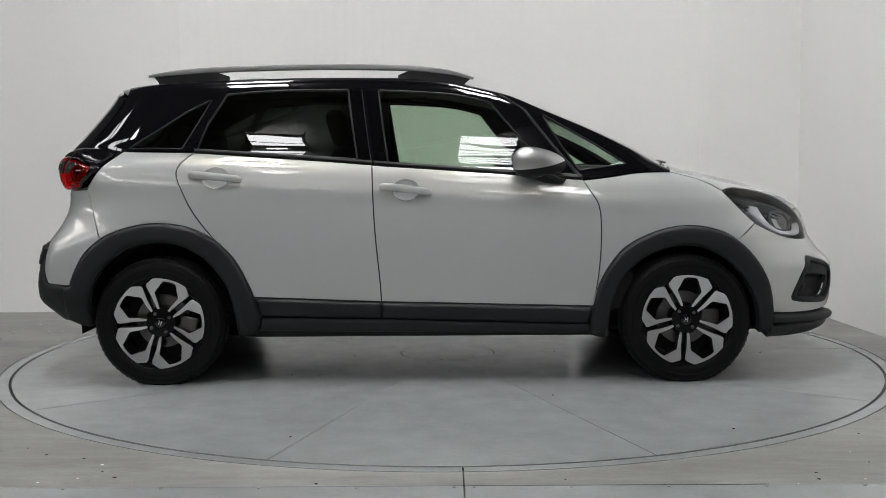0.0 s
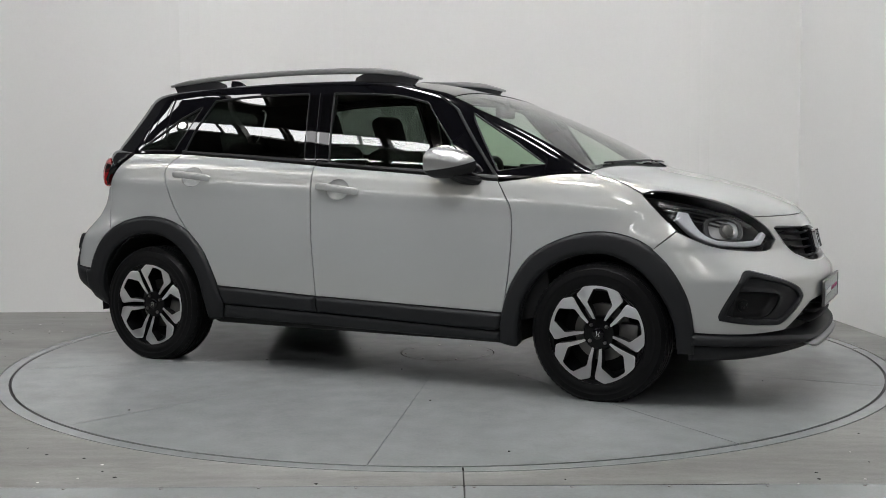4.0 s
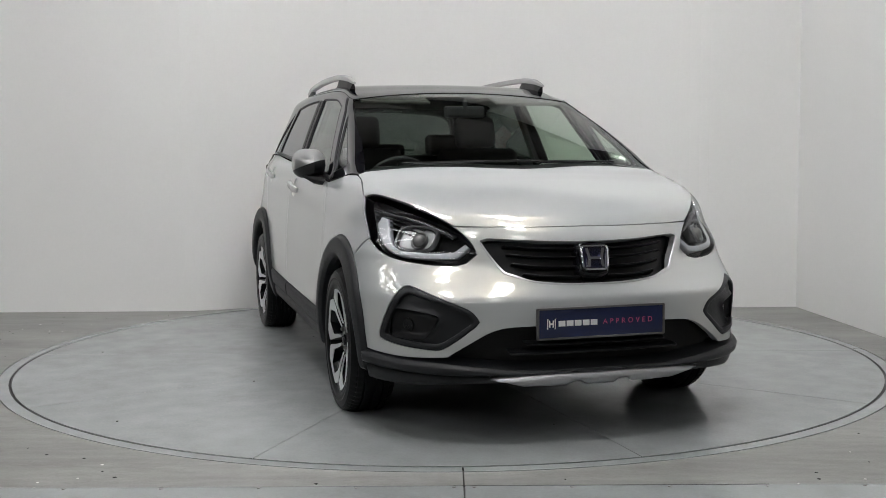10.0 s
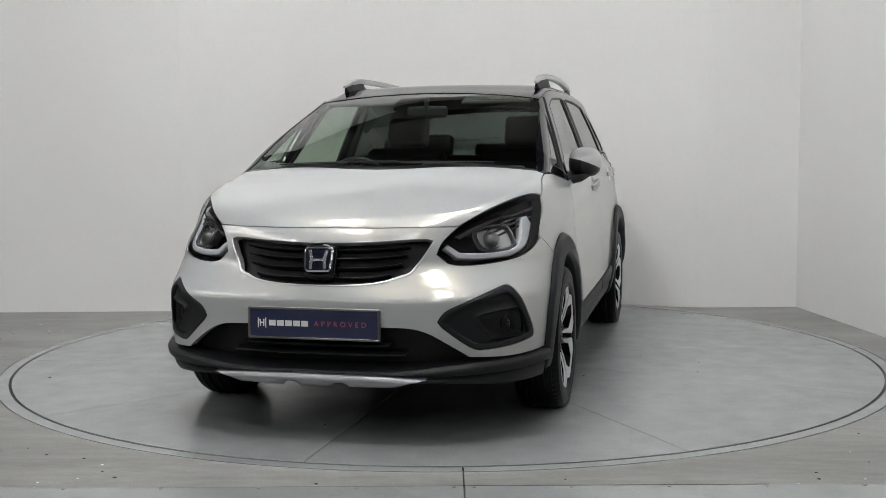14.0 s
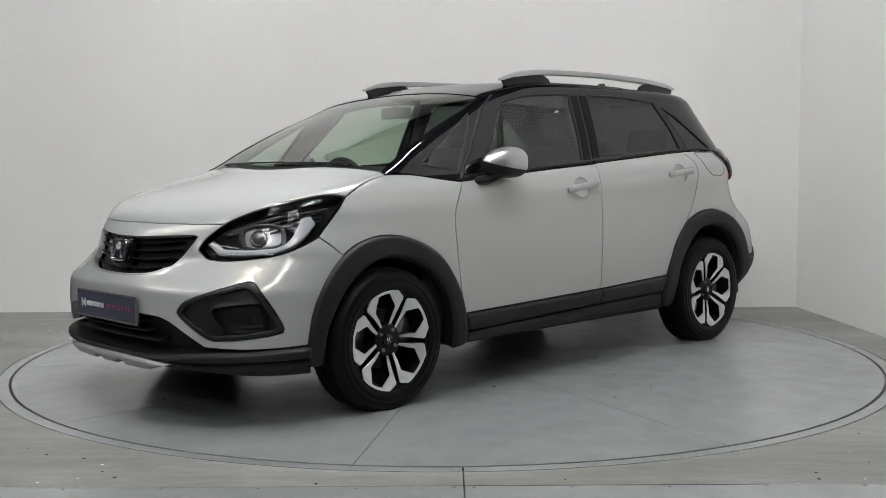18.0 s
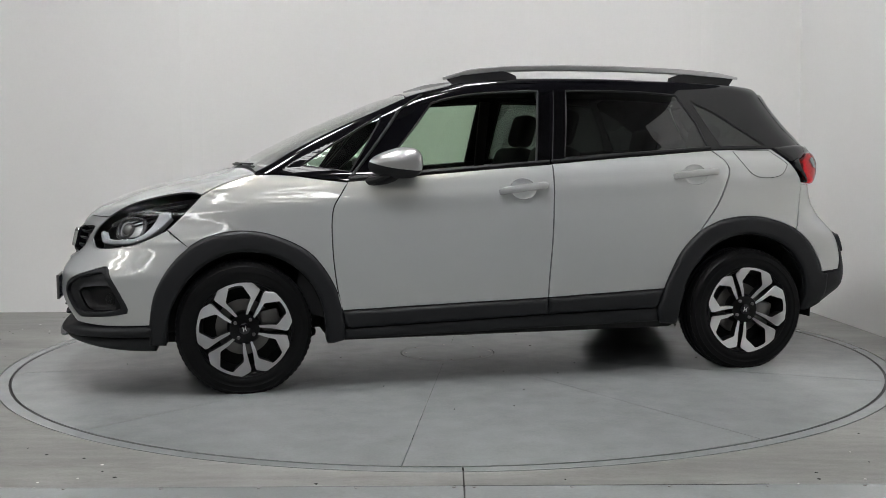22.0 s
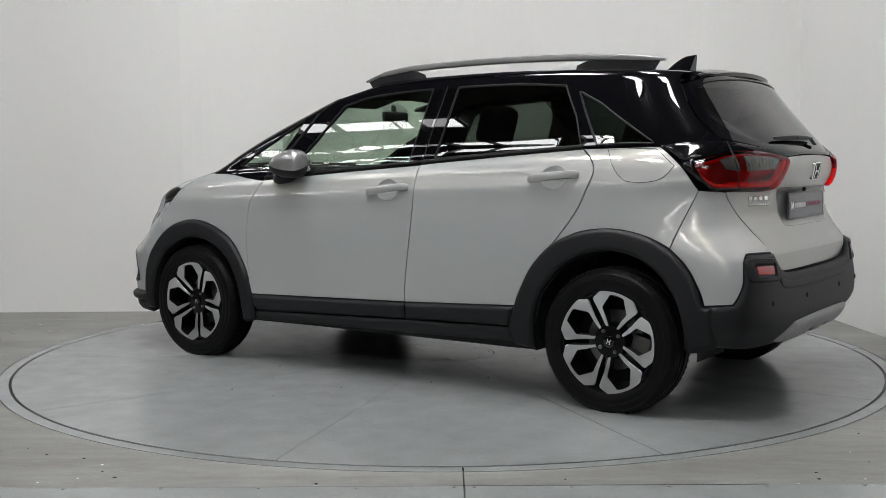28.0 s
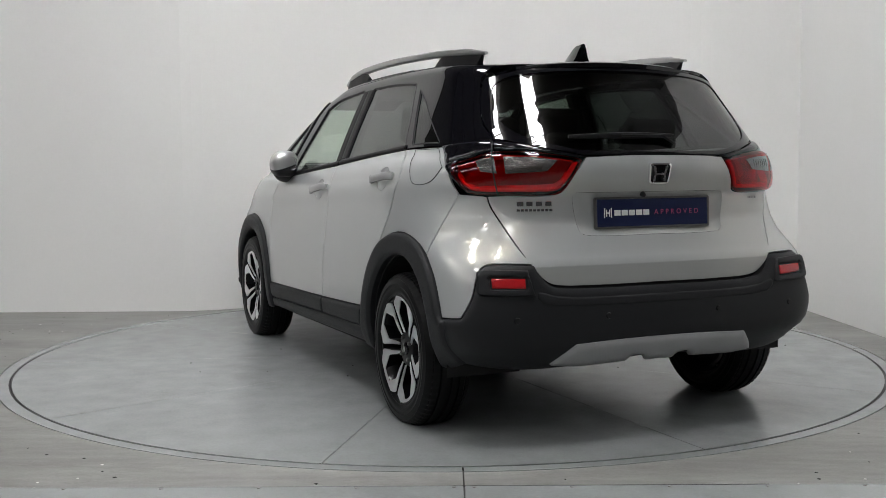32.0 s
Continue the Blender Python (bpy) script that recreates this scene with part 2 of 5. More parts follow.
part("cover_joint", box(2.0, 0.005, 0.003, Matrix.Translation((0.05, -2.5025, 0.0015)) @ Matrix.Rotation(0.003, 4, "Z")), GAP, cover)
part("cover_joint", box(0.005, 0.165, 0.003, Matrix.Translation((0.052, -2.4185, 0.0015))), GAP, cover)
part("cover_joint", box(0.005, 0.88, 0.0042, Matrix.Translation((0.052, -2.955, 0.0021))), GAP, cover)

# back wall: straight, with a shallow round recess that follows the table
pts = [(-3.3, 1.745), (-2.4, 1.755)]
bay = R_RING + 0.012
for i in range(61):
    x = -2.1 + 4.2 * i / 60
    flat, curve = 1.760 + 0.0115 * (x + 2.0), math.sqrt(max(0.0, bay * bay - x * x))
    k = 0.45
    h = min(1, max(0, 0.5 + 0.5 * (curve - flat) / k))
    pts.append((x, flat + (curve - flat) * h + k * h * (1 - h)))
pts += [(2.35, 1.810), (2.66, 1.8155)]


def wall_run(name, pts, h, thick, material, label, z0=0.0):
    """A wall of even thickness along a line of plan points; it stands on the floor and is as thick on the far side."""
    bm = bmesh.new()
    cols = []
    for i, (x, y) in enumerate(pts):
        p, q = Vector(pts[max(i - 1, 0)]), Vector(pts[min(i + 1, len(pts) - 1)])
        d = (q - p).normalized()
        n = Vector((-d.y, d.x)) * thick
        cols.append([bm.verts.new(v) for v in ((x, y, z0), (x, y, h), (x + n.x, y + n.y, h), (x + n.x, y + n.y, z0))])
    for p, q in zip(cols, cols[1:]):
        for j in range(4):
            bm.faces.new((p[j], q[j], q[(j + 1) % 4], p[(j + 1) % 4]))
    bm.faces.new(cols[0])
    bm.faces.new(cols[-1][::-1])
    return tagged(part(name, bm, material), label, "wall", kind="structure")


HEIGHT = 5.6
WALL_H = 3.5
wall_run("wall_back", pts, WALL_H, 0.15, WALL, "plain white painted studio wall behind the turntable")
wall_run("wall_right", [(2.533, 1.87), (2.621, 0.415), (2.789, -2.4)], WALL_H, 0.15, WALL, "plain white painted side wall meeting the back wall")
wall_run("wall_right_hall", [(2.7895, -2.402), (2.885, -4.0)], WALL_H, 0.15, HALL, "dark stretch of the hall wall beside the white side wall")
wall_run("wall_back_upper", [(-3.3, 1.75), (2.536, 1.82)], HEIGHT, 0.7, HALL, "dark upper hall wall above the white studio wall", WALL_H + 0.002)
wall_run("wall_right_upper", [(2.54, 1.817), (2.885, -4.0)], HEIGHT, 0.15, HALL, "dark upper hall wall above the white side wall", WALL_H + 0.002)
wall_run("wall_back_hall", [(-17.0, 1.60), (-3.3, 1.745)], HEIGHT, 0.15, HALL, "dark stretch of the hall wall beside the studio wall")
wall_run("wall_left", [(-17.0, -19.0), (-17.0, 1.6)], HEIGHT, 0.15, HALL, "dark side wall of the hall")
wall_run("wall_hall_end", [(4.0, -19.15), (-17.15, -19.15)], HEIGHT, 0.15, HALL, "dark far end wall of the hall")
wall_run("wall_side_end", [(2.885, -4.0), (4.0, -19.0)], HEIGHT, 0.15, HALL, "dark side wall of the hall")
tagged(part("wall_bracket", box(0.012, 0.012, 0.03, Matrix.Translation((2.545, 1.806, 1.60)), 0.002), HALL), "small grey metal clip on the wall corner", "clip")

# roof: dark sheet with purlins and long strips of roof lights, which run aslant to the studio's walls
SLANT = radians(-40)
ALONG, ACROSS = Vector((math.cos(SLANT), math.sin(SLANT), 0)), Vector((-math.sin(SLANT), math.cos(SLANT), 0))


def in_hall(p, m=0.25):
    return -17 + m < p.x < 2.45 and -19 + m < p.y < 1.5


def ceiling_sheet():
    bms = [box(21.6, 21.3, 0.06, Matrix.Translation((-6.5, -8.6, HEIGHT + 0.03)))]
    for i in range(-10, 14):
        d = ALONG * (1.9 * i)
        run = [s * 0.25 for s in range(-90, 30) if in_hall(d + ACROSS * (s * 0.25))]
        if len(run) > 2:
            mid, size = (run[0] + run[-1]) / 2, run[-1] - run[0]
            bms.append(box(0.09, size, 0.12, Matrix.Translation(d + ACROSS * mid + Vector((0, 0, HEIGHT - 0.10))) @ Matrix.Rotation(SLANT, 4, "Z")))
    return tagged(part("ceiling", join(*bms), ROOF), "grey metal hall roof with purlins", "ceiling", kind="structure")


ceiling_sheet()
SKY = emit_mat("daylight_sheet", (0.985, 0.985, 0.995), SKYLIGHT)
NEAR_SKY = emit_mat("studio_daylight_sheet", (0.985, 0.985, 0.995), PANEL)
PIECE = 1.9


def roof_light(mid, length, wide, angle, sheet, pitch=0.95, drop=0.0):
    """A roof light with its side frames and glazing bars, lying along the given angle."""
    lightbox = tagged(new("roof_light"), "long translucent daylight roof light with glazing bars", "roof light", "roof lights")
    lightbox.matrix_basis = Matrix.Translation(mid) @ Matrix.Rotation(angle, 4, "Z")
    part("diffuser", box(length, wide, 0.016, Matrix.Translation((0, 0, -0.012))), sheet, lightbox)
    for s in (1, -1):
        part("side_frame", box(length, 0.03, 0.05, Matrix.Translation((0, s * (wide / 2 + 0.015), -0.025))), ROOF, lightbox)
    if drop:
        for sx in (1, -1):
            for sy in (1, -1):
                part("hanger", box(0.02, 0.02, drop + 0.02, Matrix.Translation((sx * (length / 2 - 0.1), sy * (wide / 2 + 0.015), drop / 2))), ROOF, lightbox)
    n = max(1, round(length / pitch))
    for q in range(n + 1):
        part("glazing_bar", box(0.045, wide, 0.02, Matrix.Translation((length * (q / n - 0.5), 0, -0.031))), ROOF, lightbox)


for across, wide in ((-5.0, 0.40), (-6.15, 0.40), (-11.0, 0.6)):
    for i in range(-14, 15):
        ends = [ACROSS * across + ALONG * (PIECE * (i + 0.3 + e)) for e in (0.02, 0.25, 0.5, 0.75, 0.98)]
        ok = [p for p in ends if in_hall(p)]
        if len(ok) < 3:
            continue
        mid = sum(p.x for p in ok) / len(ok)
        if across > -8 and -5.6 < mid < 0.5:
            continue
        roof_light((ok[0] + ok[-1]) / 2 + Vector((0, 0, HEIGHT)), (ok[-1] - ok[0]).length, wide, SLANT, SKY)
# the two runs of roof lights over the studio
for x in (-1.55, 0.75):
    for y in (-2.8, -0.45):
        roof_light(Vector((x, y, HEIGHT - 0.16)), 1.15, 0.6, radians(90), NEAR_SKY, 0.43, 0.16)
roof_light(Vector((-1.55, -5.5, HEIGHT - 0.16)), 0.7, 0.62, radians(90), SKY, 0.35, 0.16)
roof_light(Vector((0.75, -5.6, HEIGHT - 0.16)), 1.2, 0.6, radians(90), SKY, 0.30, 0.16)
BULB = emit_mat("lamp_disc", (1.0, 0.97, 0.92), LAMP)
for u in (-8.2, -4.6, -1.0, 2.6):
    lamp = tagged(new("high_bay_lamp"), "round high-bay lamp hanging under the roof", "ceiling lamp", "high-bay lamps")
    lamp.matrix_basis = Matrix.Translation(ACROSS * -5.55 + ALONG * u + Vector((0, 0, HEIGHT - 0.5)))
    part("shade", lathe([(0.05, 0.2), (0.10, 0.18), (0.22, 0.0), (0.21, 0.0), (0.09, 0.16), (0.0, 0.17)], 24, "Z"), ROOF, lamp)
    part("bulb", lathe([(0.0, 0.03), (0.15, 0.03), (0.15, 0.02), (0.0, 0.02)], 24, "Z"), BULB, lamp)
    part("hanger", box(0.012, 0.012, 0.4, Matrix.Translation((0, 0, 0.36))), ROOF, lamp)

# paint flecks and grit lying on the worn floor
rng = random.Random(7)
for nm, material, n in (("white_paint_flecks", WALL, 46), ("dark_grit", GAP, 60)):
    bms = []
    for _ in range(n):
        while True:
            x, y = rng.uniform(-3.0, 2.4), rng.uniform(-3.1, 1.6)
            if 2.42 < math.hypot(x, y) and not (y < -2.5 and -1.62 < x < 1.72):
                break
        s = rng.uniform(0.003, 0.008)
        bms.append(prism([(s * math.cos(q) * rng.uniform(.5, 1.2), s * math.sin(q) * rng.uniform(.5, 1.2)) for q in (0.3, 1.5, 2.9, 4.1, 5.3)], 0, 0.0015, pose(x, y, 0.0002)))
    tagged(part(nm, join(*bms), material), "scattered small flecks on the worn hall floor", "debris", kind="stuff")

# ---- the turntable ----
table = tagged(new("turntable"), "round grey painted steel turntable with radial plate joints", "turntable")
SECT = 10
for k in range(SECT):
    a0, a1 = 2 * math.pi * k / SECT + 0.0009 + radians(8.3), 2 * math.pi * (k + 1) / SECT - 0.0009 + radians(8.3)
    bm = bmesh.new()
    top, bot = [], []
    rad = [0.262, 0.6, 1.1, 1.7, R_TABLE]
    grid = [[bm.verts.new((r * math.cos(a0 + (a1 - a0) * i / 24), r * math.sin(a0 + (a1 - a0) * i / 24), 0)) for r in rad] for i in range(25)]
    for p, q in zip(grid, grid[1:]):
        for j in range(len(rad) - 1):
            bm.faces.new((p[j], p[j + 1], q[j + 1], q[j]))
    r = bmesh.ops.extrude_face_region(bm, geom=bm.faces[:])
    for v in [e for e in r["geom"] if isinstance(e, bmesh.types.BMVert)]:
        v.co.z -= 0.05
    part("sector_plate", bm, PLATE, table)
part("centre_cap", lathe([(0.0, 0.002), (0.256, 0.001), (0.258, -0.002), (0.258, -0.04)], 64, "Z"), PLATE, table)
for k in range(8):
    a = 2 * math.pi * k / 8
    part("bolt", lathe([(0.0, 0.006), (0.006, 0.005), (0.008, 0.002)], 10, "Z"), STEEL, table, at=pose(0.235 * math.cos(a), 0.235 * math.sin(a), 0))


chips = random.Random(3)
bms = []
for _ in range(18):
    a, r, sz = chips.uniform(0, 6.28), chips.uniform(0.5, 2.15), chips.uniform(0.003, 0.006)
    bms.append(prism([(sz * math.cos(q) * chips.uniform(.5, 1.4), sz * math.sin(q) * chips.uniform(.4, 1.0)) for q in (0.3, 1.5, 2.9, 4.1, 5.3)], 0, 0.003, pose(r * math.cos(a), r * math.sin(a), 0.0002, 0, 0, chips.uniform(0, 180))))
tagged(part("grit", join(*bms), GAP, table), "dark chips of grit lying on the plates", kind="stuff")


# ---- the car's skin: one smooth form that every panel lies on (x ahead, y to its left, z up) ----
def knots(s):
    a = np.array([[float(v) for v in k.split(":")] for k in s.split()])
    return a[:, 0], a[:, 1]


def smooth_curve(s):
    """A smooth monotone-ish curve through x:value knots, sampled once."""
    x, v = knots(s)
    d = np.diff(v) / np.diff(x)
    m = np.concatenate([[d[0]], np.where(d[:-1] * d[1:] > 0, 2 * d[:-1] * d[1:] / (d[:-1] + d[1:] + 1e-12), 0), [d[-1]]])
    g = np.linspace(x[0], x[-1], 1200)
    i = np.clip(np.searchsorted(x, g) - 1, 0, len(x) - 2)
    h = x[i + 1] - x[i]
    t = (g - x[i]) / h
    y = (2 * t**3 - 3 * t**2 + 1) * v[i] + (t**3 - 2 * t**2 + t) * h * m[i] + (3 * t**2 - 2 * t**3) * v[i + 1] + (t**3 - t**2) * h * m[i + 1]
    return lambda q: np.interp(q, g, y)


HALF = smooth_curve("0.10:.70 .20:.775 .27:.808 .36:.826 .48:.832 .62:.829 .76:.819 .86:.8085 .90:.806 .925:.8030 .945:.7985 .97:.791 1.0:.7815 1.03:.767 1.06:.744 1.15:.710 1.25:.671 1.35:.629 1.42:.599 1.5:.560 1.7:.44")
RISE = smooth_curve("-2.2:.05 -1.3:.05 -.2:.012 .8:-.035 1.3:-.05 2.3:-.05")
NOSE = smooth_curve("0.1:1.98 .20:2.06 .27:2.105 .34:2.125 .45:2.135 .55:2.13 .62:2.095 .68:2.07 .74:2.055 .80:2.03 .86:1.99 .95:1.95 1.1:1.9 1.6:1.8")
NOSE_K = smooth_curve("0.1:.10 .55:.10 .64:.36 .70:.55 .80:.56 .9:.45 1.6:.40")
NOSE_Q = smooth_curve("0.1:.65 .55:.60 .64:.25 .70:0 1.6:0")
NOSE_M = smooth_curve("0.1:8 .35:9 .70:9 .80:7 .90:5 1.0:4 1.6:3")
NOSE_N = smooth_curve("0.1:11 .35:13 .70:13 .80:9 .90:6 1.0:5 1.6:4.8")
TAIL = smooth_curve("0.1:1.70 .22:1.77 .30:1.84 .37:1.895 .43:1.92 .5:1.918 .55:1.912 .62:1.902 .688:1.892 .698:1.889 .74:1.871 .80:1.852 .86:1.833 .94:1.834 1.0:1.868 1.05:1.878 1.10:1.87 1.16:1.825 1.25:1.745 1.35:1.66 1.43:1.60 1.50:1.55 1.7:1.4")
TAIL_N = smooth_curve("0.1:6 .26:7 .36:9 .44:13 .5:14 .66:13 .8:7 1.0:5.4 1.3:4.8 1.7:4.8")
TAIL_M = smooth_curve("0.1:3 .26:3.4 .36:4.5 .44:8 .5:9 .62:8 .70:5.5 .8:3.5 1.0:3 1.3:3.2 1.7:3.2")
LINE = smooth_curve("-2.2:1.33 -1.75:1.42 -1.6:1.455 -1.45:1.475 -1.2:1.496 -.9:1.508 -.5:1.515 -.1:1.511 .12:1.497 .3:1.462 .48:1.420 .71:1.333 .93:1.240 1.13:1.144 1.24:1.083 1.32:1.048 1.44:1.02 1.57:.992 1.75:.945 1.88:.895 1.98:.845 2.04:.79 2.08:.70 2.3:.3")
CROWN = smooth_curve("-2.2:.08 -1.2:.06 0:.05 .4:.05 1.2:.03 1.5:.05 1.9:.08 2.3:.08")
SWEEP = smooth_curve("-2.2:.02 -.5:0 .2:.08 .6:.20 1.2:.23 1.5:.16 2:.14 2.3:.14")


def skin(p):
    """Below zero inside the car."""
    x, y, z = p[..., 0], p[..., 1], p[..., 2]
    w = HALF(z - RISE(x))
    sf = np.clip((x + NOSE_K(z) * y * y + NOSE_Q(z) * y**4 - 0.9) / (NOSE(z) - 0.9), 0, None)
    sr = np.clip((-x + 0.06 * y * y - 0.95) / (TAIL(z) - 0.95), 0, None)
    m = np.where(x > 0, NOSE_M(z), TAIL_M(z))
    a = w * (((np.abs(y) / w) ** m + sf ** NOSE_N(z) + sr ** TAIL_N(z)) ** (1 / m) - 1)
    b = 0.85 * (z - LINE(x + SWEEP(x) * y * y) + CROWN(x) * y * y)
    r = 0.036
    h = np.clip(0.5 + 0.5 * (a - b) / r, 0, 1)
    return b + (a - b) * h + r * h * (1 - h)


def grad(p):
    e = 2e-3
    g = np.stack([skin(p + np.eye(3)[i] * e) - skin(p - np.eye(3)[i] * e) for i in range(3)], -1)
    return g / np.maximum(np.linalg.norm(g, axis=-1, keepdims=True), 1e-9)


def cast(o, d, reach=2.6, steps=240):
    """Where rays from o along d first meet the skin."""
    t = np.linspace(0, reach, steps)
    hit = np.full(len(o), reach)
    prev = np.zeros(len(o))
    found = np.zeros(len(o), bool)
    for k in t:
        ins = (skin(o + d * k) < 0) & ~found
        hit[ins], prev[ins] = k, k - reach / (steps - 1)
        found |= ins
    lo, hi = np.maximum(prev, 0), hit
    lo[~found] = hi[~found] = reach * 0.5
    for _ in range(22):
        mid = (lo + hi) / 2
        ins = skin(o + d * mid[:, None]) < 0
        hi, lo = np.where(ins, mid, hi), np.where(ins, lo, mid)
    return o + d * ((lo + hi) / 2)[:, None]


FRONT_AXIS, REAR_AXIS, CORE = 1.1, -1.0, 0.6


def rays(view, uv):
    """Start points and directions for outline coordinates. side: x, z. top: x, y. front and rear: metres round an upright axis, z. round: x, metres round a lengthwise axis."""
    u, v = uv[:, 0], uv[:, 1]
    o = np.zeros((len(uv), 3))
    if view == "side":
        return np.stack([u, 0 * u + 1.3, v], 1), np.tile([0.0, -1.0, 0.0], (len(u), 1))
    if view == "top":
        return np.stack([u, v, 0 * u + 2.4], 1), np.tile([0.0, 0.0, -1.0], (len(u), 1))
    if view in ("front", "rear"):
        ax, sg = (FRONT_AXIS, 1) if view == "front" else (REAR_AXIS, -1)
        d = np.stack([sg * np.cos(u), np.sin(u), 0 * u], 1)
        o = np.stack([ax + 0 * u, 0 * u, v], 1) + 1.7 * d
        return o, -d
    d = np.stack([0 * u, np.sin(v), np.cos(v)], 1)
    return np.stack([u, 0 * u, CORE + 0 * u], 1) + 1.6 * d, -d


def fa(x, y):
    return math.atan2(y, x - FRONT_AXIS)


def ra(x, y):
    return math.atan2(y, REAR_AXIS - x)


def outline(pts, step, closed=True):
    """A smooth closed outline; points with a third value are corners."""
    n = len(pts)
    P = [np.array(p[:2], float) for p in pts]
    sharp = [len(p) > 2 for p in pts]
    out = []
    for i in range(n):
        a, b = P[i], P[(i + 1) % n]
        la = np.linalg.norm(b - a)
        ta = np.zeros(2) if sharp[i] else (b - P[i - 1]) / (la + np.linalg.norm(a - P[i - 1])) * la
        c = P[(i + 2) % n]
        tb = np.zeros(2) if sharp[(i + 1) % n] else (c - a) / (la + np.linalg.norm(c - b)) * la
        if sharp[i] and sharp[(i + 1) % n]:
            ta = tb = b - a
        elif sharp[i]:
            ta = 1.5 * (b - a) - 0.5 * tb
        elif sharp[(i + 1) % n]:
            tb = 1.5 * (b - a) - 0.5 * ta
        k = max(1, int(math.ceil(la / step)))
        for j in range(k):
            t = j / k
            out.append((2 * t**3 - 3 * t**2 + 1) * a + (t**3 - 2 * t**2 + t) * ta + (3 * t**2 - 2 * t**3) * b + (t**3 - t**2) * tb)
    return np.array(out)


def inset(loop, d):
    """Moves an outline inwards by d."""
    if d == 0:
        return loop
    area = np.sum(loop[:, 0] * np.roll(loop[:, 1], -1) - np.roll(loop[:, 0], -1) * loop[:, 1])
    e = np.roll(loop, -1, 0) - np.roll(loop, 1, 0)
    n = np.stack([-e[:, 1], e[:, 0]], 1) / np.maximum(np.linalg.norm(e, axis=1, keepdims=True), 1e-9)
    return loop + n * d * (1 if area > 0 else -1)


def inside(loop, q):
    c = np.zeros(len(q), bool)
    a, b = loop, np.roll(loop, -1, 0)
    for (x0, y0), (x1, y1) in zip(a, b):
        cr = (y0 > q[:, 1]) != (y1 > q[:, 1])
        c ^= cr & (q[:, 0] < (x1 - x0) * (q[:, 1] - y0) / (y1 - y0 + 1e-12) + x0)
    return c


def edge_dist(loops, q):
    best = np.full(len(q), 9.0)
    for loop in loops:
        for a, b in zip(loop, np.roll(loop, -1, 0)):
            ab = b - a
            t = np.clip(((q - a) @ ab) / (ab @ ab + 1e-12), 0, 1)
            best = np.minimum(best, np.linalg.norm(q - a - t[:, None] * ab, axis=1))
    return best


from mathutils.geometry import delaunay_2d_cdt


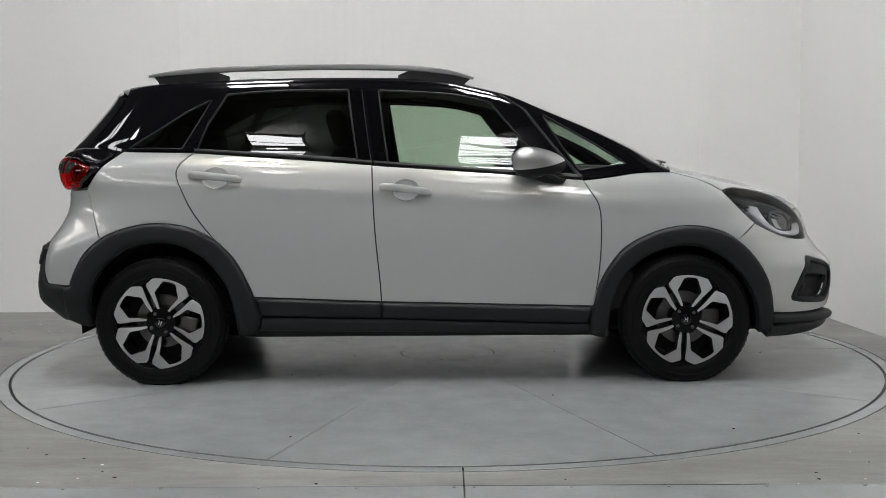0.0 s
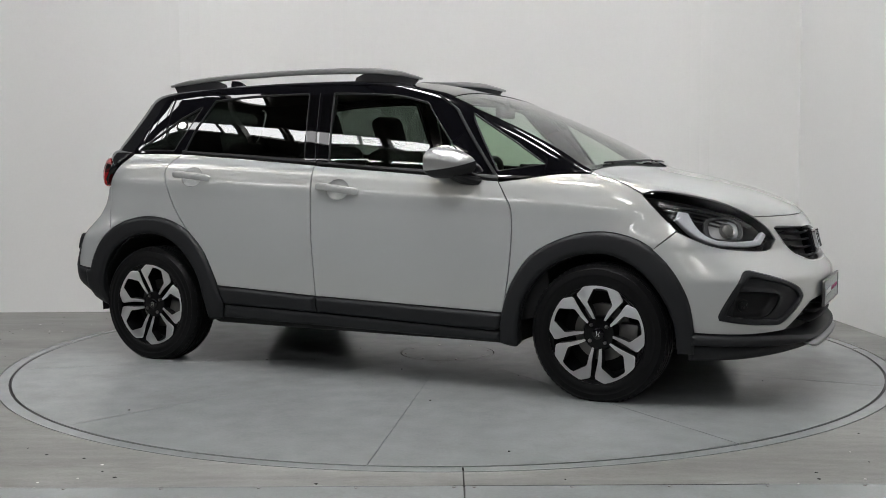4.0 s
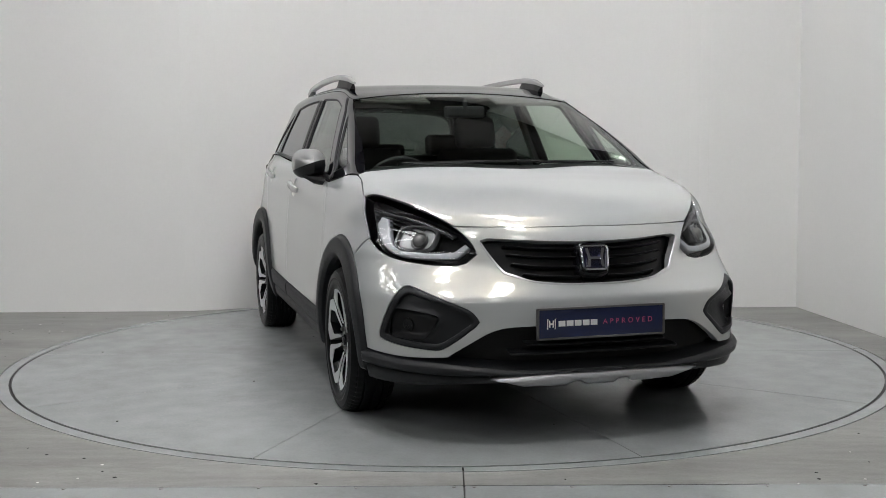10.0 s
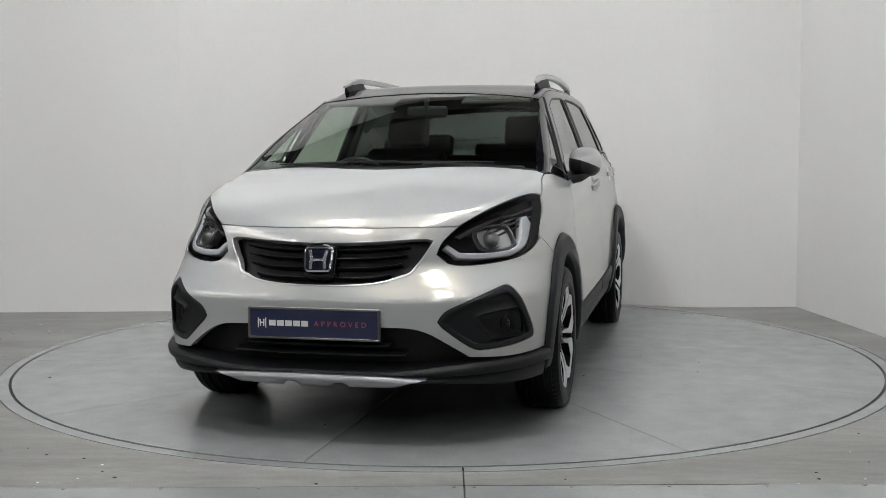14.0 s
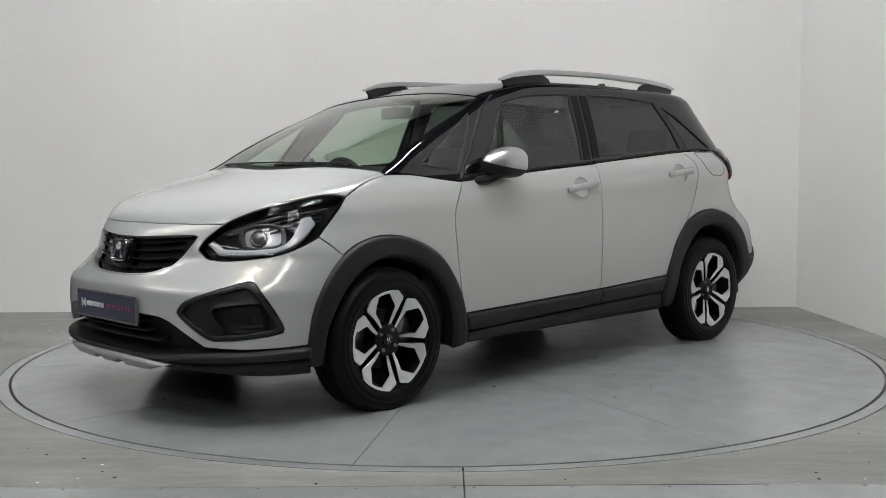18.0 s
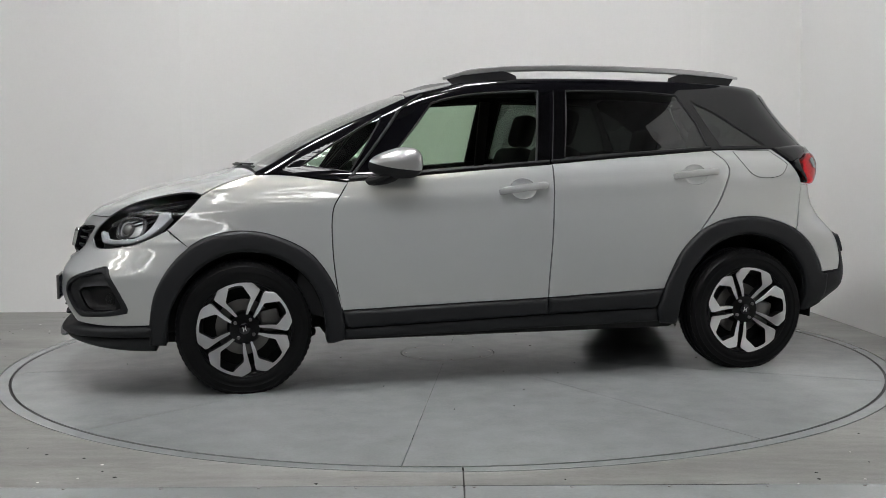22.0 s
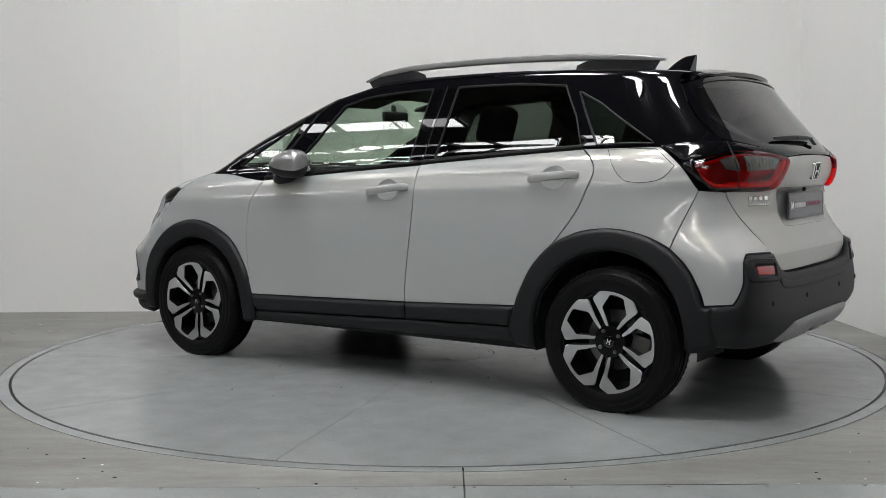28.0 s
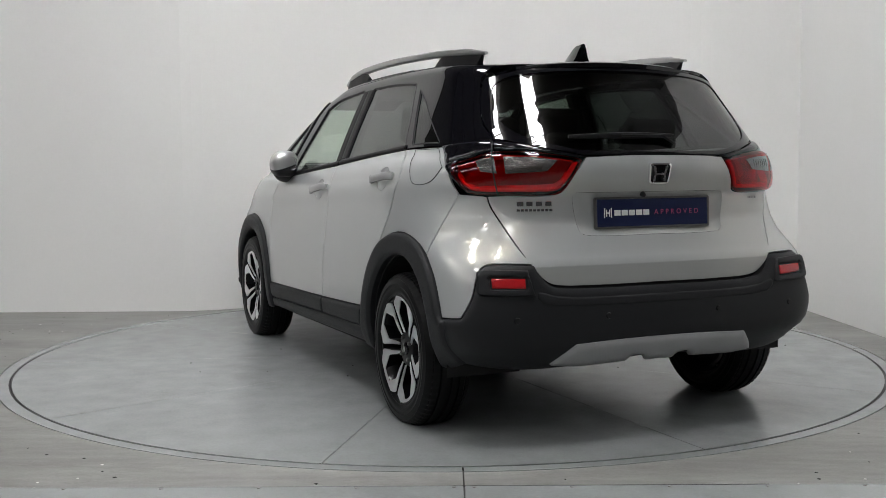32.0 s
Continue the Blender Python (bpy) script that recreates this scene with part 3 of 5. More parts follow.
def panel(name, view, pts, material, parent, holes=(), gap=0.0, step=0.03, off=0.0, bulge=0.0, soft=0.03, depth=0.012, label="", mirror=False, fold=None, inner_depth=None):
    """A piece of the car's skin inside an outline, set off by `off`, swelling by `bulge` away from its edge over `soft`, with its edge turned in by `depth`; a rear piece may fold inwards below a crease: (height, slope)."""
    loops = [inset(outline(pts, step), gap)] + [inset(outline(h, step), -gap) for h in holes]
    lo, hi = loops[0].min(0), loops[0].max(0)
    gx, gy = np.meshgrid(np.arange(lo[0] + step / 2, hi[0], step), np.arange(lo[1] + step / 2, hi[1], step))
    q = np.stack([gx.ravel(), gy.ravel()], 1)
    keep = inside(loops[0], q)
    for h in loops[1:]:
        keep &= ~inside(h, q)
    q = q[keep]
    q = q[edge_dist(loops, q) > step * 0.42] if len(q) else q
    if fold:
        row = np.arange(lo[0], hi[0], step / 2)
        row = np.concatenate([np.stack([row, np.full(len(row), fold[0] + e)], 1) for e in (.002, -.002)])
        row = row[inside(loops[0], row)]
        row = row[edge_dist(loops, row) > .004]
        q = np.concatenate([q[np.abs(q[:, 1] - fold[0]) > .008], row])
    extra = []
    if bulge and soft < 3 * step:
        for lp in loops:
            sg = 1 if lp is loops[0] else -1
            for fr in (0.35, 0.8):
                extra.append(inset(lp, sg * soft * fr))
        extra = np.concatenate(extra)
        ok = inside(loops[0], extra)
        for h in loops[1:]:
            ok &= ~inside(h, extra)
        extra = extra[ok]
        if len(q):
            d = edge_dist(loops, q)
            q = q[d > soft]
        q = np.concatenate([q, extra]) if len(q) else extra
    verts, edges, k = [], [], 0
    for lp in loops:
        n = len(lp)
        edges += [(k + i, k + (i + 1) % n) for i in range(n)]
        k += n
        verts += [Vector(v) for v in lp]
    verts += [Vector(v) for v in q]
    v2, _, f2, *_ = delaunay_2d_cdt(verts, edges, [], 0, 1e-6)
    uv = np.array([tuple(v) for v in v2])
    tris = np.array([f for f in f2 if len(f) == 3])
    mid = uv[tris].mean(1)
    ok = inside(loops[0], mid)
    for h in loops[1:]:
        ok &= ~inside(h, mid)
    a, b, c = (uv[tris[:, i]] for i in range(3))
    area = (b[:, 0] - a[:, 0]) * (c[:, 1] - a[:, 1]) - (b[:, 1] - a[:, 1]) * (c[:, 0] - a[:, 0])
    tris = tris[ok & (np.abs(area) > 1e-9)]
    o, d = rays(view, uv)
    P = cast(o, d)
    Nn = grad(P)
    h = np.full(len(uv), off)
    if bulge:
        t = np.clip(edge_dist(loops, uv) / soft, 0, 1)
        h = h + bulge * np.sqrt(1 - (1 - t) ** 2)
    P = P + Nn * h[:, None]
    if fold:
        low = np.maximum(fold[0] - P[:, 2], 0)
        P[:, 0] += fold[1] * low
        Nn = Nn / np.maximum(np.abs(Nn[:, :1]), .2) - np.stack([0 * low, 0 * low, fold[1] * (low > 0)], 1)
        Nn /= np.linalg.norm(Nn, axis=1, keepdims=True)
    # outward winding
    fn = np.cross(P[tris[:, 1]] - P[tris[:, 0]], P[tris[:, 2]] - P[tris[:, 0]])
    flip = np.einsum("ij,ij->i", fn, Nn[tris[:, 0]]) < 0
    tris[flip] = tris[flip][:, ::-1]
    if bulge:
        fn = np.cross(P[tris[:, 1]] - P[tris[:, 0]], P[tris[:, 2]] - P[tris[:, 0]])
        vn = np.zeros_like(P)
        for i in range(3):
            np.add.at(vn, tris[:, i], fn)
        vn /= np.maximum(np.linalg.norm(vn, axis=1, keepdims=True), 1e-12)
    else:
        vn = Nn
    # the turned-in rim
    cnt = {}
    for f in tris:
        for i in range(3):
            e = (int(f[i]), int(f[(i + 1) % 3]))
            cnt[e] = cnt.get(e, 0) + 1
    rim = [e for e in cnt if (e[1], e[0]) not in cnt]
    V, NV, F = [P], [vn], [tuple(int(i) for i in f) for f in tris]
    if depth:
        idx = sorted({i for e in rim for i in e})
        at = {v: i for i, v in enumerate(idx)}
        n0 = len(P)
        A = P[idx]
        B = A - Nn[idx] * depth
        rn = np.zeros_like(A)
        for i, j in rim:
            w = np.cross(P[i] - P[j], Nn[i])
            rn[at[i]] -= w
            rn[at[j]] -= w
        rn /= np.maximum(np.linalg.norm(rn, axis=1, keepdims=True), 1e-12)
        V += [A, B]
        NV += [rn, rn]
        m = len(idx)
        F += [(n0 + at[j], n0 + at[i], n0 + m + at[i], n0 + m + at[j]) for i, j in rim]
    V, NV = np.concatenate(V), np.concatenate(NV)
    obs = []
    for sgn in ((1, -1) if mirror else (1,)):
        me = bpy.data.meshes.new(name)
        VV, NN = V * [1, sgn, 1], NV * [1, sgn, 1]
        me.from_pydata(VV.tolist(), [], F if sgn > 0 else [f[::-1] for f in F])
        me.polygons.foreach_set("use_smooth", [True] * len(me.polygons))
        me.materials.append(material)
        me.normals_split_custom_set_from_vertices(NN.tolist())
        me.update()
        ob = new(name, me)
        ob.parent = parent
        if label:
            ob["label"] = label
        obs.append(ob)
    return obs if mirror else obs[0]


def sym(half):
    """A whole outline from its half with u >= 0, given from one end of the centre line to the other."""
    return list(half) + [(-p[0], *p[1:]) for p in reversed(half) if abs(p[0]) > 1e-9]


def sym_v(half):
    return list(half) + [(p[0], -p[1], *p[2:]) for p in reversed(half) if abs(p[1]) > 1e-9]


def spot(view, u, v, off=0.0):
    """A place on the skin and its outward direction."""
    o, d = rays(view, np.array([[u, v]]))
    p = cast(o, d)
    n = grad(p)
    return Vector(p[0] + n[0] * off), Vector(n[0])


def seat_on(view, u, v, off=0.0, up=Vector((0, 0, 1))):
    """A pose on the skin: z outwards, y as nearly up as can be."""
    p, n = spot(view, u, v, off)
    xax = up.cross(n).normalized()
    yax = n.cross(xax)
    return Matrix.Translation(p) @ Matrix((xax, yax, n)).transposed().to_4x4()


def over(view, p, to):
    """An outline point of one view in the coordinates of another."""
    q, _ = spot(view, p[0], p[1])
    if to == "side":
        r = (q.x, q.z)
    elif to == "round":
        r = (q.x, math.atan2(q.y, q.z - CORE))
    else:
        r = (fa(q.x, q.y), q.z)
    return (*r, *p[2:])


# ---- the car ----
car = tagged(new("car"), "white compact crossover hatchback with black roof and dark cladding", "car")

# outlines shared by neighbours
ARCH_F = [(1.69, .34), (1.67, .47), (1.63, .56), (1.575, .635), (1.51, .695), (1.44, .735), (1.35, .76), (1.27, .766), (1.18, .757), (1.09, .73), (1.00, .687), (.94, .64), (.88, .56), (.84, .48), (.812, .385)]
OPEN_F = [(1.615, .25), (1.605, .37), (1.57, .46), (1.50, .56), (1.41, .63), (1.32, .665), (1.22, .668), (1.11, .64), (1.02, .585), (.945, .50), (.905, .40), (.89, .30), (.885, .235)]
ARCH_R = [(-.81, .435), (-.835, .50), (-.90, .62), (-1.00, .72), (-1.11, .77), (-1.22, .79), (-1.33, .788), (-1.45, .76), (-1.53, .72), (-1.61, .65), (-1.66, .565), (-1.685, .495)]
OPEN_R = [(-.895, .235), (-.905, .36), (-.945, .50), (-1.05, .625), (-1.16, .685), (-1.28, .70), (-1.41, .672), (-1.51, .60), (-1.575, .50), (-1.60, .39), (-1.595, .30)]


def c(p):
    return (p[0], p[1], 1)


HL = [(fa(1.443, .742), .932, 1), (fa(1.50, .735), .945), (fa(1.60, .70), .935), (fa(1.74, .60), .897), (fa(1.848, .484), .829), (fa(1.91, .44), .773), (fa(1.947, .425), .725, 1), (fa(1.935, .465), .690, 1), (fa(1.90, .51), .681), (fa(1.82, .64), .69), (fa(1.73, .735), .715), (fa(1.60, .765), .775)]
DOOR_FRONT = [(.77, .985), (.80, .94), (.845, .86), (.853, .70), (.838, .52), (.812, .385)]
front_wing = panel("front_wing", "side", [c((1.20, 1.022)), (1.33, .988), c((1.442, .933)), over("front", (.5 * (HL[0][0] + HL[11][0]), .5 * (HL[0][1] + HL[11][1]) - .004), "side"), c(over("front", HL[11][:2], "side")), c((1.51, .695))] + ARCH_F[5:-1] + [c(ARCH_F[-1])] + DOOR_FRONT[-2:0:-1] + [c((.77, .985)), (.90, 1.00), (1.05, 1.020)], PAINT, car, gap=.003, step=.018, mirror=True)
CUPS = ((-.080, .944), (-.988, 1.006))


def cup_edge(k, s=1.0):
    x, z = CUPS[k]
    return [(x + .062 * s * math.cos(a), z + .048 * s * math.sin(a)) for a in np.linspace(0, 2 * math.pi, 16, endpoint=False)]


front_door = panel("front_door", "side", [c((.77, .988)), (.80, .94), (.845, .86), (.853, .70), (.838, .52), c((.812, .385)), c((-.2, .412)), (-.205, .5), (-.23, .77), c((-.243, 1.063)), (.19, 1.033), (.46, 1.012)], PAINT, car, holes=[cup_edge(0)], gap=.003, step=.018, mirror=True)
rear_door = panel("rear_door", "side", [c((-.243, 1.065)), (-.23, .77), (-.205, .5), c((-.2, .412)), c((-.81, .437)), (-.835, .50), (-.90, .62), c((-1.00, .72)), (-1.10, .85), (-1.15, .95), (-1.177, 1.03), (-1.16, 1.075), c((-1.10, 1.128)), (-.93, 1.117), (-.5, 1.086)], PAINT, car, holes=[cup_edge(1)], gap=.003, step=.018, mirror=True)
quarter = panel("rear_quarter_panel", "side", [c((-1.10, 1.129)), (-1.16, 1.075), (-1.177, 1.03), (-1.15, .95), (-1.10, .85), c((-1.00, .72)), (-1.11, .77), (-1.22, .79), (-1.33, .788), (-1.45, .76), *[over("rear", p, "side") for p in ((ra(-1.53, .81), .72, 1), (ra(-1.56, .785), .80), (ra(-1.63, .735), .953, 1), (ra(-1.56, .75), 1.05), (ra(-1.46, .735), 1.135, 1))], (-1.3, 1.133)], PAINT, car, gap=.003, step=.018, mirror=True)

# dark cladding along the flanks
for nm, view, pts, off, bul in (
    ("wheel_arch_trim", "side", [c(ARCH_F[0])] + ARCH_F[1:-1] + [c(ARCH_F[-1]), (.80, .31, 1), (.80, .245, 1)] + OPEN_F[::-1] + [(1.615, .25, 1), (1.69, .25, 1)], .006, .016),
    ("wheel_arch_trim", "side", [c(ARCH_R[0])] + ARCH_R[1:-1] + [c(ARCH_R[-1]), (-1.72, .49, 1), (-1.72, .33, 1)] + OPEN_R[::-1] + [(-.895, .25, 1), (-.80, .262, 1), (-.775, .34, 1)], .006, .016),
    ("door_cladding", "side", [(.812, .382, 1), (.80, .32), (.77, .30, 1), (-.198, .33, 1), (-.2, .409, 1)], .002, .012),
    ("door_cladding", "side", [(-.202, .409, 1), (-.2, .33, 1), (-.775, .342, 1), (-.81, .434, 1)], .002, .012),
    ("sill", "side", [(.80, .296, 1), (.80, .248, 1), (-.80, .268, 1), (-.775, .338, 1), (-.198, .326, 1), (.77, .296, 1)], .0, .010),
):
    panel(nm, view, pts, CLAD, car, gap=.0015, off=off, bulge=bul, soft=.022, depth=.05, mirror=True, step=.022)

# front bumper and its insets
GRILLE = sym([(0, .615), (.14, .617), (.25, .628), (.315, .645), (fa(1.99, .33), .66), (fa(1.955, .418), .776, 1), (fa(1.97, .40), .783), (.2, .773), (0, .769)])
FOG = [(fa(1.79, .775), .40), (fa(1.80, .78), .44), (fa(1.895, .735), .595), (fa(1.925, .71), .608), (fa(2.06, .50), .53), (fa(2.085, .465), .485), (fa(2.08, .48), .465), (fa(2.03, .57), .39), (fa(2.0, .61), .372)]
LOWG_TOP = [(0, .462), (fa(2.1, .34), .462), (fa(2.09, .42), .445), (fa(2.07, .50), .40), (fa(2.03, .575), .348)]
HOOD_EDGE = [(0, .826), (fa(1.98, .2), .825), (fa(1.92, .36), .826), (fa(1.848, .478), .829)]
bump = sym([c(LOWG_TOP[0])] + LOWG_TOP[1:4] + [c(LOWG_TOP[4]), (fa(1.9, .72), .338), c((fa(1.69, .825), .345)), (fa(1.67, .832), .47), (fa(1.63, .835), .56), (fa(1.575, .83), .635), c((fa(1.51, .82), .695)), c((fa(1.60, .77), .772)), HL[10], HL[9], HL[8], HL[7], HL[6], HL[5], c((fa(1.848, .482), .826)), HOOD_EDGE[2], HOOD_EDGE[1], HOOD_EDGE[0]])
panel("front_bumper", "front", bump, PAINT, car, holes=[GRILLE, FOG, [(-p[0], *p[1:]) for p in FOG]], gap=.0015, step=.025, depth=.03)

POCKET = [(.79, .415, 1), (.775, .505), (.75, .52), (.60, .505), (.585, .49), (.63, .425), (.66, .41)]
fog = panel("fog_lamp_surround", "front", FOG, CLAD, car, holes=[POCKET], off=-.006, bulge=-.012, soft=.04, step=.012, depth=.0, gap=.002, mirror=True)
for f in fog:
    sg = 1 if f is fog[0] else -1
    rim = panel("surround_rim", "front", FOG, CLAD, f, holes=[[(p[0] * .86 + .14 * .62, .485 + (p[1] - .485) * .80, *p[2:]) for p in FOG]], off=-.003, bulge=.004, soft=.010, step=.014, depth=.03)
    bowl = panel("lamp_bezel", "front", POCKET, TRIM, f, off=-.017, bulge=-.03, soft=.025, step=.010, depth=0, gap=-.003)
    m = seat_on("front", .735, .455, -.046) @ Matrix.Scale(.72, 4)
    lamp = part("fog_lamp", lathe([(.0, .012), (.02, .011), (.032, .004), (.036, .006), (.038, -.01), (.0, -.012)], 32, "Z"), TRIM, f, "round clear fog lamp", True, m)
    part("lens", lathe([(.0, .018), (.02, .016), (.031, .009)], 32, "Z"), LENS, lamp, smooth=True)
    if sg < 0:
        for o in (rim, bowl):
            o.scale = (1, -1, 1)
        lamp.matrix_basis = Matrix.Diagonal((1, -1, 1, 1)) @ m

# grille: dark backing, five blades, bright lower frame
grille = panel("front_grille", "front", GRILLE, TRIM, car, off=-.045, step=.025, depth=0, label="black slatted grille with a bright lower edge")
for i in range(4):
    z = .648 + .034 * i
    w = (.27, .315, .335, .35)[i] + .02
    panel("grille_blade", "front", sym([(0, z - .006), (w * .6, z - .004), (w, z + .009, 1), (w - .01, z + .016, 1), (w * .6, z + .005), (0, z + .003)]), RIM_BLACK, grille, off=-.022, bulge=.012, soft=.005, step=.010, depth=.03)
panel("chrome_strip", "front", sym([(0, .609), (.14, .611), (.25, .622), (.322, .641), (fa(1.99, .345), .66), (fa(1.955, .429), .776, 1), (fa(1.955, .419), .776, 1), (fa(1.99, .336), .667), (.314, .650), (.25, .631), (.14, .620), (0, .617)]), SILVER, grille, off=-.001, bulge=.003, soft=.004, step=.010, depth=.02, label="thin bright strip under the grille")


def badge(parent, view, u, v, s, off, infill):
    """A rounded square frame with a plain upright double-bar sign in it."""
    m = seat_on(view, u, v, off)
    root = new("badge")
    root.parent, root.matrix_basis = parent, m
    root["label"] = "chrome maker's badge"

    def rsq(w, h, r, taper=0.0, n=6):
        o = []
        for cx, cy, a0 in ((w - r, h - r, 0), (-w + r, h - r, 90), (-w + r, -h + r, 180), (w - r, -h + r, 270)):
            for i in range(n + 1):
                a = radians(a0 + 90 * i / n)
                x, y = cx + r * math.cos(a), cy + r * math.sin(a)
                o.append((x * (1 - taper * (h - y) / (2 * h)), y))
        return o
    a, b = rsq(s, s * .80, s * .3, .12), rsq(s * .88, s * .70, s * .24, .12)
    bm = bmesh.new()
    n = len(a)
    rows = [[bm.verts.new((x, y, z)) for x, y in lp] for lp, z in ((a, -.01), (a, .004), (b, .006), (b, -.01))]
    for p, q in zip(rows, rows[1:]):
        for i in range(n):
            bm.faces.new((p[i], p[(i + 1) % n], q[(i + 1) % n], q[i]))
    part("badge_frame", bm, CHROME, root)
    part("badge_field", prism(b, -.008, -.004), infill, root)
    t = s * .60
    bms = []
    for sx in (1, -1):
        bms.append(prism([(sx * x, y) for x, y in ((.68 * s, t), (.47 * s, t), (.34 * s, .06 * s), (.34 * s, -.13 * s), (.38 * s, -t), (.58 * s, -t), (.51 * s, 0))], -.004, .007))
    bms.append(prism([(.35 * s, .05 * s), (-.35 * s, .05 * s), (-.35 * s, -.11 * s), (.35 * s, -.11 * s)], -.004, .0055))
    part("badge_sign", join(*bms), CHROME, root)
    return root


boss = panel("badge_mount", "front", [(-.062, .645), (.062, .645), (.07, .70), (.064, .765), (-.064, .765), (-.07, .70)], BLACK, grille, off=-.02, bulge=.026, soft=.02, step=.010, depth=.03)
badge(grille, "front", 0, .706, .060, .016, BLUE)

# lower intake with bars, lip and bright skid plate
low = panel("lower_intake", "front", sym([(0, .25), (.5, .25), c((fa(2.03, .60), .33)), LOWG_TOP[4], LOWG_TOP[3], LOWG_TOP[2], LOWG_TOP[1], LOWG_TOP[0]]), DARK, car, off=-.07, step=.03, depth=0, label="dark lower air intake")
for z, w in ((.425, .2), (.39, .27), (.355, .33)):
    panel("intake_bar", "front", sym([(0, z - .006), (w, z - .004, 1), (w + .01, z + .006, 1), (0, z + .006)]), CLAD, low, off=-.030, bulge=.02, soft=.006, step=.012, depth=.04)
for sx in (1, -1):
    m = seat_on("front", .155 * sx, .452, -.03)
    part("sensor", lathe([(.0, .006), (.011, .005), (.013, -.01)], 20, "Z"), CLAD, low, "", True, m)
panel("front_lip", "front", sym([(0, .288), (.3, .286), (.5, .284), (.68, .286), (fa(1.69, .825), .292, 1), (fa(1.69, .825), .338, 1), (fa(1.9, .72), .330), (fa(2.03, .58), .326), (fa(2.09, .45), .314, 1), (.30, .301), (.15, .299), (0, .299)]), CLAD, car, off=.008, bulge=.022, soft=.016, step=.014, depth=.09)
panel("front_valance", "front", sym([(0, .25), (.45, .247), (.75, .225), (fa(1.69, .82), .222, 1), (fa(1.69, .825), .294, 1), (.68, .285), (.5, .283), (.3, .285), (0, .287)]), CLAD, car, off=.0, bulge=.016, soft=.03, step=.02, depth=.09)
skid = panel("skid_plate", "front", sym([(0, .252), (.06, .252), (.075, .262), (.115, .262), (.13, .251, 1), (.30, .254, 1), (.41, .279, 1), (.25, .288), (0, .290)]), MATT_SILVER, car, off=.027, bulge=.016, soft=.014, step=.010, depth=.05, label="satin silver skid plate")

# headlights
HL_IN = [((p[0] - .78) * .93 + .78, (p[1] - .79) * .90 + .785, *p[2:]) for p in HL]
lens = panel("headlight_lens", "front", HL, LENS, car, off=-.001, step=.022, depth=.012, gap=.0015, mirror=True)
for k, le in enumerate(lens):
    le.visible_shadow = False
    sg = 1 - 2 * k
    le.name, le["label"] = "headlight", "clear headlight with a U-shaped white light guide"
    pieces = []
    pieces.append(panel("lamp_housing", "front", HL, TRIM, le, off=-.05, bulge=-.02, soft=.05, step=.02, depth=-.045, gap=.003))
    g0 = [(fa(1.585, .74), .83, 1), (fa(1.68, .72), .748), (fa(1.76, .68), .712, 1), (fa(1.84, .56), .703), (fa(1.89, .485), .708, 1), (fa(1.915, .445), .752, 1), (fa(1.895, .455), .768, 1), (fa(1.875, .495), .734, 1), (fa(1.82, .57), .730), (fa(1.745, .668), .740, 1), (fa(1.69, .70), .775), (fa(1.635, .705), .855, 1), (fa(1.60, .725), .862, 1)]
    pieces.append(panel("light_guide", "front", g0, LAMP_WHITE, le, off=-.026, bulge=.010, soft=.008, step=.011, depth=.02, label="white U-shaped daytime light guide"))
    pieces.append(panel("upper_blade", "front", [(fa(1.50, .72), .905), (fa(1.62, .66), .882), (fa(1.75, .57), .852), (fa(1.86, .475), .802, 1), (fa(1.845, .49), .790, 1), (fa(1.74, .60), .838), (fa(1.62, .68), .866), (fa(1.52, .73), .885)], BLADE, le, off=-.035, bulge=.014, soft=.012, step=.014, depth=.02, label="dark grey upper blade"))
    pieces.append(panel("reflector_box", "front", [(fa(1.80, .545), .815), (fa(1.70, .655), .82), (fa(1.70, .665), .755), (fa(1.80, .56), .75)], SILVER, le, off=-.045, bulge=.012, soft=.012, step=.012, depth=.02))
    pf_out = [(fa(1.815, .535), .822), (fa(1.70, .665), .828), (fa(1.70, .675), .748), (fa(1.81, .555), .742)]
    cu, cv = sum(p[0] for p in pf_out) / 4, sum(p[1] for p in pf_out) / 4
    pieces.append(panel("projector_frame", "front", pf_out, BLADE, le, holes=[[(cu + (p[0] - cu) * .78, cv + (p[1] - cv) * .74) for p in pf_out]], off=-.028, bulge=.006, soft=.006, step=.010, depth=.03, label="dark square frame round the projector"))
    for k_ in range(3):
        d = .016 * k_
        pieces.append(panel("upper_fin", "front", [(fa(1.555, .73), .878 - d, 1), (fa(1.66, .66), .856 - d), (fa(1.77, .575), .822 - d, 1), (fa(1.765, .58), .817 - d, 1), (fa(1.655, .665), .850 - d), (fa(1.55, .735), .872 - d, 1)], BLADE, le, off=-.030, bulge=.006, soft=.003, step=.012, depth=.015))
    m = seat_on("front", fa(1.77, .60), .783, -.028)
    proj = part("projector", lathe([(.0, .018), (.014, .016), (.024, .008), (.027, .0), (.034, .004), (.038, -.004), (.038, -.02)], 32, "Z"), STEEL, le, "round projector lamp", True, m)
    pieces.append(proj)
    if sg < 0:
        for o in pieces:
            o.matrix_basis = Matrix.Diagonal((1, -1, 1, 1)) @ o.matrix_basis

# bonnet, windscreen, roof
def rr(y, z):
    return math.atan2(y, z - CORE)


